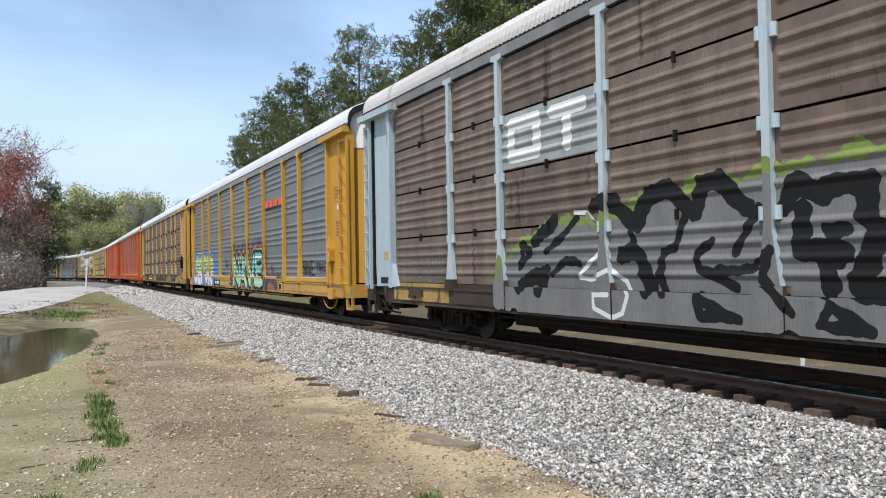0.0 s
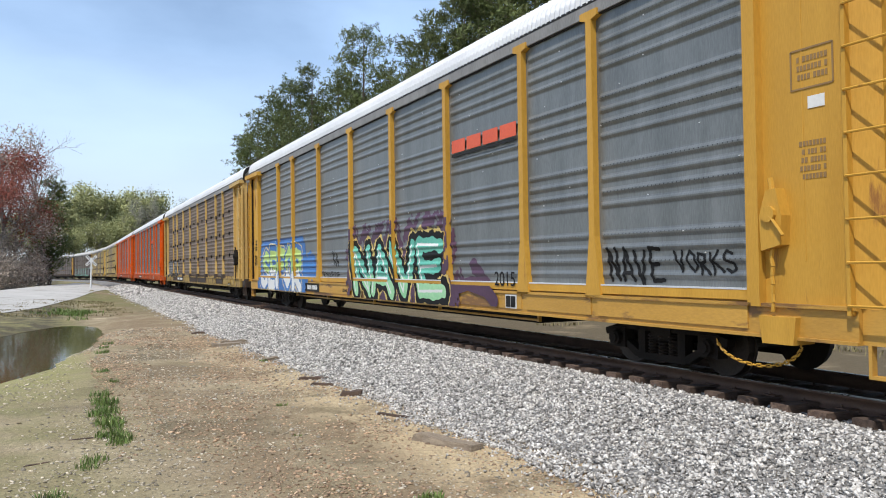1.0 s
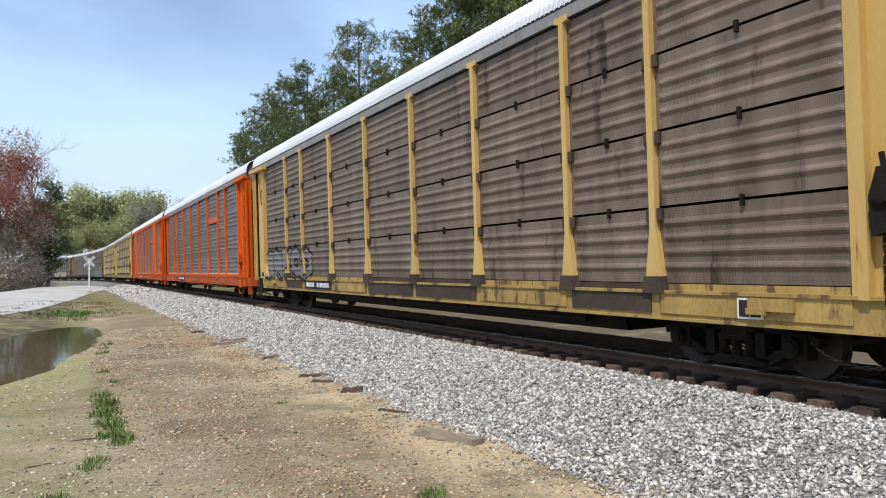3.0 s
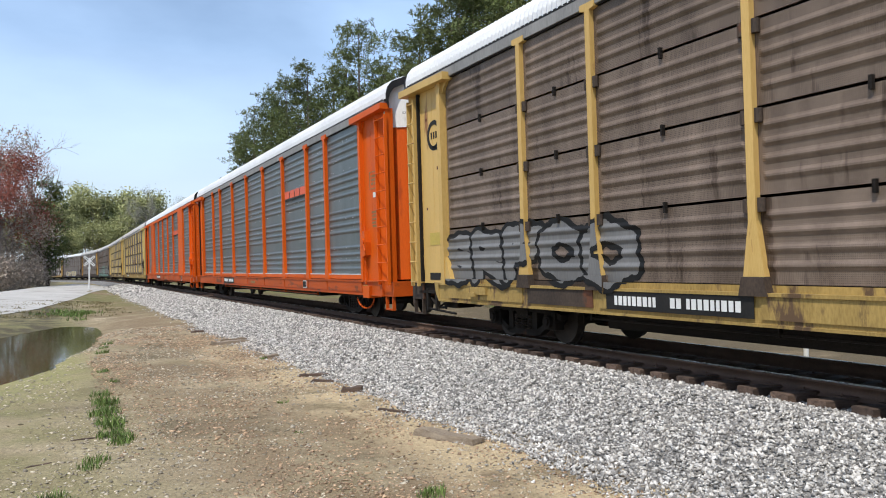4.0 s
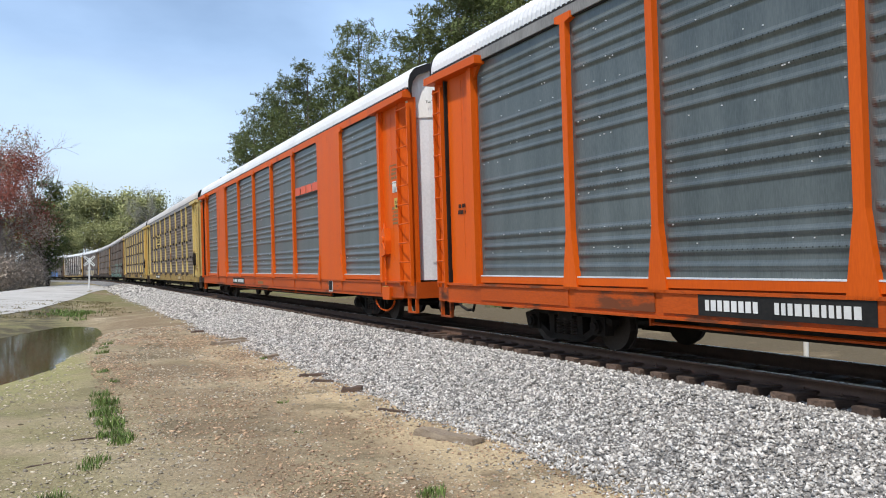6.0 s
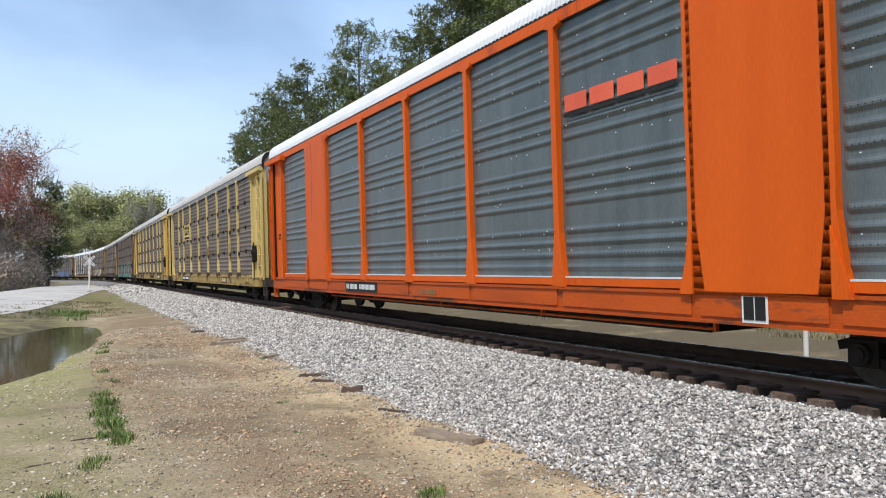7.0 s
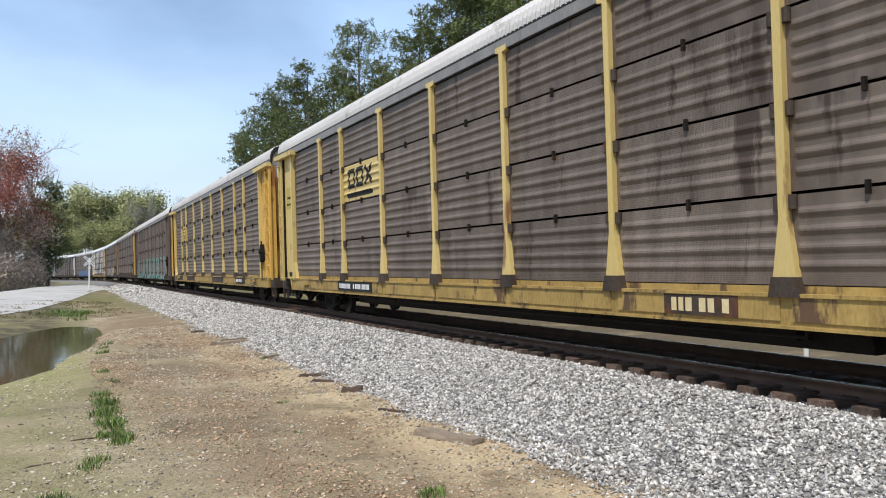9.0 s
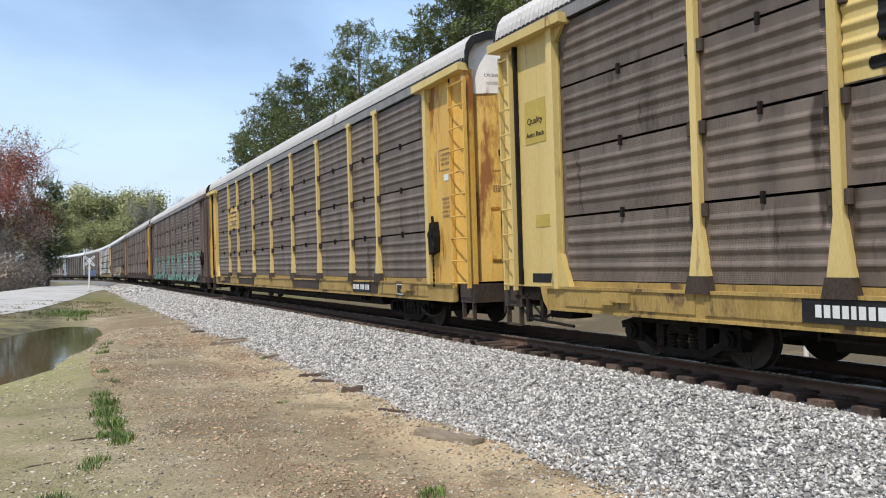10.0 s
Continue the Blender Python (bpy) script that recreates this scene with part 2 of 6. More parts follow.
    "rust_patch": mat("flaked_rust_patch", (0.075, 0.024, 0.014), (0.15, 0.055, 0.03), 6.0, 0.85, 0, 40, 0.4),
    "mint": mat("pale_mint_spray_paint", (0.22, 0.50, 0.26), (0.36, 0.62, 0.36), 1.2, 0.5, 0, 20, 0.03),
    "rim_yellow": mat("yellow_spray_rim", (0.52, 0.38, 0.10), (0.62, 0.47, 0.16), 1.5, 0.5, 0, 20, 0.03),
    "rail_grey": mat("grimy_grey_roof_rail", (0.16, 0.155, 0.15), (0.28, 0.27, 0.26), 1.2, 0.6, 0.1, 30, 0.1, stretch=STREAK),
    "emblem_field": mat("pale_grey_emblem_paint", (0.23, 0.245, 0.245), (0.34, 0.355, 0.35), 1.2, 0.55, 0, 30, 0.08, stretch=STREAK),
    "faint": mat("faded_stencil_paint", (0.22, 0.13, 0.05), (0.27, 0.165, 0.065), 1.5, 0.6, 0, 20, 0.03),
}


def water_material():
    m = bpy.data.materials.new("muddy_water")
    m.use_nodes = True
    p = m.node_tree.nodes["Principled BSDF"]
    p.inputs["Base Color"].default_value = (0.075, 0.068, 0.026, 1)
    p.inputs["Roughness"].default_value = 0.06
    n = m.node_tree.nodes.new("ShaderNodeTexNoise")
    n.inputs["Scale"].default_value = 3.0
    b = m.node_tree.nodes.new("ShaderNodeBump")
    b.inputs["Strength"].default_value, b.inputs["Distance"].default_value = 0.02, 0.02
    m.node_tree.links.new(n.outputs[0], b.inputs["Height"])
    m.node_tree.links.new(b.outputs[0], p.inputs["Normal"])
    return m


def earth_material():
    """Tan dirt with gravelly, reddish, mossy and sandy patches."""
    m = bpy.data.materials.new("dirt_ground")
    m.use_nodes = True
    n, l = m.node_tree.nodes, m.node_tree.links
    p = n["Principled BSDF"]
    p.inputs["Roughness"].default_value = 0.95
    p.inputs["Specular IOR Level"].default_value = 0.15
    tc = n.new("ShaderNodeTexCoord")

    def noise_of(scale, detail=6, rough=0.6):
        q = n.new("ShaderNodeTexNoise")
        q.inputs["Scale"].default_value, q.inputs["Detail"].default_value, q.inputs["Roughness"].default_value = scale, detail, rough
        l.new(tc.outputs["Object"], q.inputs["Vector"])
        return q.outputs[0]

    def ramp(src, p0, p1, c0=(0, 0, 0), c1=(1, 1, 1)):
        q = n.new("ShaderNodeValToRGB")
        q.color_ramp.elements[0].position, q.color_ramp.elements[1].position = p0, p1
        q.color_ramp.elements[0].color, q.color_ramp.elements[1].color = (*c0, 1), (*c1, 1)
        l.new(src, q.inputs[0])
        return q.outputs[0]

    def mix(fac, a, b, mode="MIX"):
        q = n.new("ShaderNodeMix")
        q.data_type, q.blend_type = "RGBA", mode
        if isinstance(fac, float):
            q.inputs[0].default_value = fac
        else:
            l.new(fac, q.inputs[0])
        for s, v in ((6, a), (7, b)):
            if isinstance(v, tuple):
                q.inputs[s].default_value = (*v, 1)
            else:
                l.new(v, q.inputs[s])
        return q.outputs[2]

    base = ramp(noise_of(1.1), 0.35, 0.65, (0.31, 0.25, 0.15), (0.50, 0.41, 0.27))
    base = mix(ramp(noise_of(0.55, 8), 0.52, 0.62), base, (0.235, 0.19, 0.12))
    base = mix(ramp(noise_of(0.8, 8), 0.60, 0.68), base, (0.56, 0.46, 0.315))
    at = n.new("ShaderNodeSeparateXYZ")
    l.new(tc.outputs["Object"], at.inputs[0])

    def band(out, lo, hi):
        q = n.new("ShaderNodeMapRange")
        q.inputs["From Min"].default_value, q.inputs["From Max"].default_value = lo, hi
        l.new(at.outputs[out], q.inputs[0])
        return q.outputs[0]

    def times(a, b):
        q = n.new("ShaderNodeMath")
        q.operation = "MULTIPLY"
        l.new(a, q.inputs[0])
        l.new(b, q.inputs[1])
        return q.outputs[0]

    moss = times(band("X", 1.4, -0.6), ramp(noise_of(0.9, 8), 0.36, 0.6))
    base = mix(moss, base, (0.29, 0.265, 0.13))
    litter = times(band("X", 0.6, 2.2), ramp(noise_of(0.7, 8), 0.42, 0.58))
    base = mix(litter, base, (0.29, 0.215, 0.135))
    sand = times(times(band("X", 2.9, 3.6), band("Y", 26.0, 16.0)), ramp(noise_of(1.1, 7), 0.38, 0.52))
    base = mix(sand, base, (0.60, 0.47, 0.29))
    back = times(band("X", 12.5, 14.0), ramp(noise_of(0.6, 7), 0.22, 0.45))
    base = mix(back, base, (0.165, 0.132, 0.085))
    shore = times(times(band("X", 0.9, 0.2), band("Y", 12.0, 17.0)), times(band("Y", 38.0, 33.0), ramp(noise_of(1.2, 7), 0.30, 0.5)))
    base = mix(shore, base, (0.36, 0.335, 0.15))
    far = times(band("Y", 34.0, 52.0), ramp(noise_of(0.25, 8), 0.42, 0.56))
    base = mix(far, base, (0.2, 0.19, 0.08))
    bank = times(times(band("X", 1.3, -0.3), band("Y", 25.5, 29.0)), ramp(noise_of(0.9, 8), 0.30, 0.55))
    base = mix(bank, base, (0.125, 0.108, 0.07))
    vo = n.new("ShaderNodeTexVoronoi")
    vo.inputs["Scale"].default_value = 26
    l.new(tc.outputs["Object"], vo.inputs["Vector"])
    base = mix(0.35, base, ramp(vo.outputs["Color"], 0.2, 0.9, (0.35, 0.35, 0.35), (1, 1, 1)), "MULTIPLY")
    base = mix(0.5, base, ramp(noise_of(70, 3), 0.35, 0.65, (0.5, 0.5, 0.5), (1, 1, 1)), "MULTIPLY")
    l.new(base, p.inputs["Base Color"])
    bp = n.new("ShaderNodeBump")
    bp.inputs["Strength"].default_value, bp.inputs["Distance"].default_value = 0.9, 0.04
    l.new(noise_of(22, 6), bp.inputs["Height"])
    l.new(bp.outputs[0], p.inputs["Normal"])
    return m


M["water"] = water_material()
M["earth"] = earth_material()

# ---------------------------------------------------------------- mesh helpers


def box(bm, x0, x1, y0, y1, z0, z1):
    vs = [bm.verts.new((x, y, z)) for x in (x0, x1) for y in (y0, y1) for z in (z0, z1)]
    for f in ((0, 1, 3, 2), (4, 6, 7, 5), (0, 4, 5, 1), (2, 3, 7, 6), (0, 2, 6, 4), (1, 5, 7, 3)):
        bm.faces.new([vs[i] for i in f])
    return vs


def tube(bm, p, q, r, n=8, r2=None):
    p, q = Vector(p), Vector(q)
    d = (q - p).normalized()
    u = d.orthogonal().normalized()
    w = d.cross(u)
    r2 = r if r2 is None else r2
    a = [bm.verts.new(p + (u * math.cos(k * math.tau / n) + w * math.sin(k * math.tau / n)) * r) for k in range(n)]
    b = [bm.verts.new(q + (u * math.cos(k * math.tau / n) + w * math.sin(k * math.tau / n)) * r2) for k in range(n)]
    for k in range(n):
        bm.faces.new((a[k], a[(k + 1) % n], b[(k + 1) % n], b[k]))
    bm.faces.new(a[::-1])
    bm.faces.new(b)


def prism(bm, outline, y0, y1):
    """Outline in x, z carried along y."""
    a = [bm.verts.new((x, y0, z)) for x, z in outline]
    b = [bm.verts.new((x, y1, z)) for x, z in outline]
    n = len(a)
    for k in range(n):
        bm.faces.new((a[k], a[(k + 1) % n], b[(k + 1) % n], b[k]))
    bm.faces.new(a[::-1])
    bm.faces.new(b)


def plate(bm, outline, x0, x1):
    """Outline in y, z given thickness along x."""
    a = [bm.verts.new((x0, y, z)) for y, z in outline]
    b = [bm.verts.new((x1, y, z)) for y, z in outline]
    n = len(a)
    for k in range(n):
        bm.faces.new((a[k], a[(k + 1) % n], b[(k + 1) % n], b[k]))
    bm.faces.new(a[::-1])
    bm.faces.new(b)


MESHES = {}


def mesh_of(key, build, material):
    """A mesh built once for each key and material, then shared."""
    key = (key, material)
    if key not in MESHES:
        bm = bmesh.new()
        build(bm)
        bmesh.ops.recalc_face_normals(bm, faces=bm.faces)
        me = bpy.data.meshes.new(str(key[0]))
        bm.to_mesh(me)
        bm.free()
        me.materials.append(M[material])
        MESHES[key] = me
    return MESHES[key]


def part(name, key, build, material, parent, at=(0, 0, 0), turn=0, label=""):
    ob = new(name, mesh_of(key, build, material))
    ob.parent = parent
    ob.location = at
    ob.rotation_euler = (0, 0, turn)
    if label:
        ob["label"] = label
    return ob


def smooth(me):
    me.polygons.foreach_set("use_smooth", np.ones(len(me.polygons), dtype=bool))


def soup(name, verts, faces, material):
    """A mesh object out of arrays: verts n x 3, faces m x k."""
    me = bpy.data.meshes.new(name)
    k = faces.shape[1]
    me.vertices.add(len(verts))
    me.vertices.foreach_set("co", np.ascontiguousarray(verts, dtype=np.float32).ravel())
    me.loops.add(faces.size)
    me.loops.foreach_set("vertex_index", np.ascontiguousarray(faces, dtype=np.int32).ravel())
    me.polygons.add(len(faces))
    me.polygons.foreach_set("loop_start", np.arange(0, faces.size, k, dtype=np.int32))
    me.update(calc_edges=True)
    me.materials.append(M[material])
    return new(name, me)


# ---------------------------------------------------------------- the line of the track
KNOTS = (-30, 30, 70, 110, 150, 190, 240, 300, 520)
BENDS = (0.0, -0.00008, -0.00007, -0.00001, 0.00148, 0.00241, 0.00184, 0.00127, 0.0012)
LINE_S = np.arange(-240.0, 521.0, 1.0)
_turn = np.cumsum(np.interp(LINE_S, KNOTS, BENDS))
_turn -= _turn[240]
LINE_X = -np.cumsum(np.sin(_turn))
LINE_Y = np.cumsum(np.cos(_turn))
LINE_X += 8.649 - LINE_X[240]
LINE_Y -= LINE_Y[240]
CANT = 0.024


def rail_z(s):
    return -0.0005 * s - 0.0000223 * s * s


def on_line(s, left=0.0, up=0.0):
    """World place beside the track: metres along it, to its left, and above the rail heads."""
    x, y, a = np.interp(s, LINE_S, LINE_X), np.interp(s, LINE_S, LINE_Y), np.interp(s, LINE_S, _turn)
    return Vector((x - left * math.cos(a), y - left * math.sin(a), rail_z(s) + up - left * CANT))


# ---------------------------------------------------------------- ground


def lump(x, y, scale, seed=0.0):
    return noise.noise((x * scale, y * scale, seed))


def edge_of(pts, y):
    return float(np.interp(y, [p[1] for p in pts], [p[0] for p in pts]))


ROAD_NEAR = ((-14.0, 10.0), (-6.0, 26.0), (-3.0, 34.0), (-0.9, 41.0), (1.05, 55.0), (2.7, 70.0), (5.4, 90.0), (7.3, 98.0))
ROAD_FAR = ((-24.0, 10.0), (-16.0, 30.0), (-9.5, 52.0), (-5.0, 70.0), (-2.4, 84.0), (0.5, 98.0), (4.0, 110.0), (6.0, 116.0))


def ground_z(x, y):
    s = y
    z = -0.66 + 0.05 * lump(x, y, 0.35) + 0.02 * lump(x, y, 1.3, 3.0)
    z += -0.0000223 * min(s, 250) ** 2 * 0.9
    z += 0.14 * math.exp(-((x - 1.0) ** 2 + (y - 0.5) ** 2) / 18.0)
    # shallow ditch that holds the puddle
    dx, dy = (x + 1.0 - 0.17 * (y - 23)) / 2.0, (y - 23) / 10.7
    z -= 0.36 * math.exp(-(dx * dx + dy * dy) ** 1.5)
    # wheel ruts along the dirt strip
    z -= 0.03 * math.exp(-((x - 2.9 + 0.2 * math.sin(y * 0.3)) / 0.25) ** 2)
    # the road bed rises towards the crossing
    if y > 20:
        on_road = min(max((edge_of(ROAD_NEAR, y) + 1.2 - x) / 1.6, 0), 1) * min(max((x - edge_of(ROAD_FAR, y) + 2.0) / 2.0, 0), 1)
        rise = min(max((y - 55) / 45, 0), 1)
        z = z * (1 - on_road) + on_road * (-0.52 - 0.0000223 * s * s * 0.9 + 0.27 * rise)
    # bed of the railway and the strip behind it
    t = float(np.interp(y, LINE_Y, LINE_X))
    off = x - t
    bed = rail_z(min(s, 400))
    if abs(off) < 7:
        z = z + (bed - 0.62 - z) * max(0, 1 - max(0, abs(off) - 3.2) / 3.0)
    if off > 3:
        z += min(off - 3, 30) * 0.008
    return z


def make_ground():
    xs = np.unique(np.concatenate([np.arange(-6, 14, 0.22), np.arange(-40, -6, 1.5), np.arange(14, 60, 1.5), np.linspace(-1500, -40, 24), np.linspace(60, 1500, 24)]))
    ys = np.unique(np.concatenate([np.arange(1, 30, 0.25), np.arange(30, 130, 1.0), np.arange(-40, 1, 2.0), np.arange(130, 360, 6.0), np.linspace(-1500, -40, 20),
                                   np.linspace(360, 2500, 24)]))
    v = np.array([(x, y, ground_z(x, y) if abs(x) < 300 and -100 < y < 520 else -3.5 if y > 0 else -0.7) for y in ys for x in xs])
    i = np.arange(len(xs) - 1)[None, :] + np.arange(len(ys) - 1)[:, None] * len(xs)
    f = np.stack([i, i + 1, i + 1 + len(xs), i + len(xs)], -1).reshape(-1, 4)
    ob = soup("ground", v, f, "earth")
    smooth(ob.data)
    return tagged(ob, "bare tan dirt ground with gravel and mossy patches", "ground", kind="structure")


def strip(name, left_pts, right_pts, material, lift, across=8):
    """A sheet between two polylines with the same number of points, laid on the ground."""
    v, n = [], across + 1
    for (ax, ay), (bx, by) in zip(left_pts, right_pts):
        for k in range(n):
            x, y = ax + (bx - ax) * k / across, ay + (by - ay) * k / across
            v.append((x, y, ground_z(x, y) + lift + 0.05 * math.sin(math.pi * k / across)))
    i = np.arange(across)[None, :] + np.arange(len(left_pts) - 1)[:, None] * n
    f = np.stack([i, i + 1, i + 1 + n, i + n], -1).reshape(-1, 4)
    ob = soup(name, np.array(v), f, material)
    smooth(ob.data)
    return ob


def ballast_z(off, s):
    """Height of the ballast over the rail heads at a distance from the track's middle."""
    a = abs(off)
    if a < 1.36:
        return -0.25 if a < 0.95 else -0.236
    if a < 1.6:
        return -0.194
    return -0.194 - (a - 1.6) * 0.194


def make_ballast():
    ss = np.unique(np.concatenate([np.arange(-8, 60, 0.4), np.arange(60, 420, 4.0)]))
    offs = np.concatenate([np.linspace(-4.6, -1.7, 12), (-1.45, -1.3, -1.2), np.linspace(-1, 1, 5), (1.2, 1.3, 1.45), np.linspace(1.7, 4.6, 12)])
    v = []
    for s in ss:
        for o in offs:
            p = on_line(float(s), float(o))
            z = rail_z(s) + ballast_z(o, s) - (o * CANT if abs(o) < 1.7 else 0) + 0.02 * lump(p.x, p.y, 2.0, 7.0)
            v.append((p.x, p.y, z))
    n = len(offs)
    i = np.arange(n - 1)[None, :] + np.arange(len(ss) - 1)[:, None] * n
    f = np.stack([i, i + 1, i + 1 + n, i + n], -1).reshape(-1, 4)
    # sheet coloured darker than the stones, as the shade in the gaps between them
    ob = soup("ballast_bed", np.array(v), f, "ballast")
    # brown bed between the rails, its colour darkened for the train's shade
    ob.data.materials.append(M["shaded_bed"])
    inner = (np.abs(offs[:-1] + offs[1:]) / 2 < 1.22).astype(np.int32)
    ob.data.polygons.foreach_set("material_index", np.tile(inner, len(ss) - 1))
    return tagged(ob, "crushed-stone ballast bed under the track, darkened for shade between the stones", "ballast", kind="structure")


def stones(name, places, sizes, material, squash=0.7, longest=1.4):
    """Angular stones, one crooked block each."""
    base = np.array([(1, 0, 0), (-1, 0, 0), (0, 1, 0), (0, -1, 0), (0, 0, 1), (0, 0, -1)]) * 1.2
    tri = np.array([(0, 2, 4), (2, 1, 4), (1, 3, 4), (3, 0, 4), (2, 0, 5), (1, 2, 5), (3, 1, 5), (0, 3, 5)])
    rng = np.random.default_rng(5)
    n = len(places)
    q = rng.normal(size=(n, 4))
    q /= np.linalg.norm(q, axis=1, keepdims=True)
    w, x, y, z = q.T
    rot = np.stack([1 - 2 * (y * y + z * z), 2 * (x * y - z * w), 2 * (x * z + y * w), 2 * (x * y + z * w), 1 - 2 * (x * x + z * z), 2 * (y * z - x * w),
                    2 * (x * z - y * w), 2 * (y * z + x * w), 1 - 2 * (x * x + y * y)], -1).reshape(n, 3, 3)
    v = base[None] + rng.uniform(-0.5, 0.5, (n, len(base), 3))
    v = v * rng.uniform(0.4, longest, (n, 1, 3))
    v = np.einsum("nij,nvj->nvi", rot, v)
    v[:, :, 2] *= squash
    v = v * np.asarray(sizes)[:, None, None] + np.asarray(places)[:, None, :]
    f = tri[None] + (np.arange(n) * len(base))[:, None, None]
    return soup(name, v.reshape(-1, 3), f.reshape(-1, 3), material)


def toe(s):
    """Ragged lower edge of the ballast."""
    return 4.35 + 0.32 * noise.noise((s * 0.22, 0, 1.0)) + 0.16 * noise.noise((s * 0.9, 0, 2.0))


def make_ballast_stones():
    rng = np.random.default_rng(3)
    places, sizes = [], []
    for s0, s1, count, lo, hi in ((2.6, 14, 58000, 0.010, 0.021), (14, 30, 36000, 0.014, 0.025), (30, 62, 18000, 0.023, 0.042), (62, 100, 2600, 0.055, 0.09)):
        ss = rng.uniform(s0, s1, count)
        oo = rng.uniform(1.34, 5.0, count)
        for s, o in zip(ss, oo):
            edge = toe(s)
            if o > edge + 0.05 and rng.random() > math.exp(-(o - edge) * 6) * 0.45:
                continue
            p = on_line(s, o)
            z = rail_z(s) + ballast_z(o, s) - (o * CANT if o < 1.7 else 0) if o < 4.6 else -9
            z = max(z, ground_z(p.x, p.y))
            places.append((p.x, p.y, z + rng.uniform(-0.012, 0.012 if o < 1.8 else 0.022)))
            sizes.append(rng.uniform(lo, hi) * (1 if o < edge else 0.8))
    for s0, s1, count in ((2, 30, 9000),):
        for s, o in zip(rng.uniform(s0, s1, count), rng.uniform(0.92, 1.42, count)):
            if abs((s - 0.6 + 0.2475) % 0.495 - 0.2475) < 0.125 and o < 1.37:
                continue
            p = on_line(s, o)
            places.append((p.x, p.y, rail_z(s) + ballast_z(o, s) - o * CANT + rng.uniform(-0.01, 0.02)))
            sizes.append(rng.uniform(0.012, 0.024))
    return tagged(stones("ballast_stones", places, sizes, "stone", 0.9, 1.75), "loose pale grey crushed ballast stones on the track shoulder", "gravel", kind="stuff")


def make_pebbles():
    rng = np.random.default_rng(8)
    made = []
    for name, count, lo, hi, x0, x1, material, label in (
            ("pebbles", 24000, 0.0035, 0.013, -2.2, 4.6, "pebble", "scattered small tan and grey pebbles on the dirt"),
            ("reddish_gravel", 20000, 0.0035, 0.013, 0.6, 4.5, "red_pebble", "reddish brown gravel strewn over the dirt strip")):
        places, sizes = [], []
        while len(places) < count:
            y = 3.0 + 25 * rng.random() ** 2.2
            x = rng.uniform(x0, x1)
            if noise.noise((x * 0.7, y * 0.45, 4.0 if name == "pebbles" else 11.0)) < rng.uniform(-0.35, 0.4):
                continue
            places.append((x, y, ground_z(x, y) + 0.003))
            big = rng.random() < 0.02
            sizes.append((lo + (hi - lo) * rng.random() ** 2) * (1 + y / 30) * (1.7 if big else 1))
        made.append(tagged(stones(name, places, sizes, material, 0.5, 2.1), label, "gravel", kind="stuff"))
    return made


def blades(name, clumps, material, label, count=40, tall=0.22, wide=0.008, spread=0.16):
    """Grass as bent blades: clumps are (x, y, size)."""
    rng = np.random.default_rng(12)
    v, f = [], []
    for cx, cy, size in clumps:
        for _ in range(int(count * size)):
            a, r = rng.uniform(0, math.tau), spread * size * math.sqrt(rng.random())
            x, y = cx + r * math.cos(a), cy + r * math.sin(a)
            z = ground_z(x, y) - 0.01
            hgt, lean, b = tall * rng.uniform(0.4, 1.1) * min(size, 1.3), rng.uniform(0.1, 0.8), rng.uniform(0, math.tau)
            dx, dy = math.cos(b) * lean * hgt, math.sin(b) * lean * hgt
            px, py = -math.sin(b) * wide, math.cos(b) * wide
            i = len(v)
            v += [(x - px, y - py, z), (x + px, y + py, z), (x + dx * 0.4 + px, y + dy * 0.4 + py, z + hgt * 0.6), (x + dx * 0.4 - px, y + dy * 0.4 - py, z + hgt * 0.6),
                  (x + dx, y + dy, z + hgt * 0.95), (x + dx - px * 0.3, y + dy - py * 0.3, z + hgt * 0.95)]
            f += [(i, i + 1, i + 2, i + 3), (i + 3, i + 2, i + 4, i + 5)]
    return tagged(soup(name, np.array(v), np.array(f), material), label, "grass", kind="stuff")


make_ground()
ROAD_ROWS = [(y, edge_of(ROAD_FAR, y), edge_of(ROAD_NEAR, y)) for y in np.arange(10, 98.1, 2.0)]
tagged(strip("road", [(a, y + 8 * min(max((y - 60) / 38, 0), 1)) for y, a, b in ROAD_ROWS], [(b, y) for y, a, b in ROAD_ROWS], "road", 0.03),
       "pale sunlit gravel road leading to the crossing", "road", kind="structure")
make_ballast()


def make_rails():
    """Two rails of a flat-bottomed section, swept along the line."""
    foot = [(-0.07, -0.18), (0.07, -0.18), (0.07, -0.165), (0.012, -0.15), (0.012, -0.045), (0.035, -0.035), (0.036, -0.006), (-0.036, -0.006), (-0.035, -0.035),
            (-0.012, -0.045), (-0.012, -0.15), (-0.07, -0.165)]
    head = [(-0.036, -0.006), (0.036, -0.006), (0.03, 0.0), (-0.03, 0.0)]
    ss = np.concatenate([np.arange(-40, 120, 4.0), np.arange(120, 440, 3.0)])
    for side in (-1, 1):
        rail = None
        for section, material in ((foot, "rail"), (head, "rail_head")):
            n = len(section)
            v = [on_line(float(s), side * 0.753 + a, b) for s in ss for a, b in section]
            i = np.arange(n)[None, :] + np.arange(len(ss) - 1)[:, None] * n
            j = (np.arange(n)[None, :] + 1) % n + np.arange(len(ss) - 1)[:, None] * n
            f = np.stack([i, j, j + n, i + n], -1).reshape(-1, 4)
            ob = soup("rail" if rail is None else "rail_head", np.array([tuple(q) for q in v]), f, material)
            if rail is None:
                rail = tagged(ob, "rusty steel rail spiked to wooden ties", "rail", group="rails of the track", kind="structure")
            else:
                ob.parent = rail


make_rails()

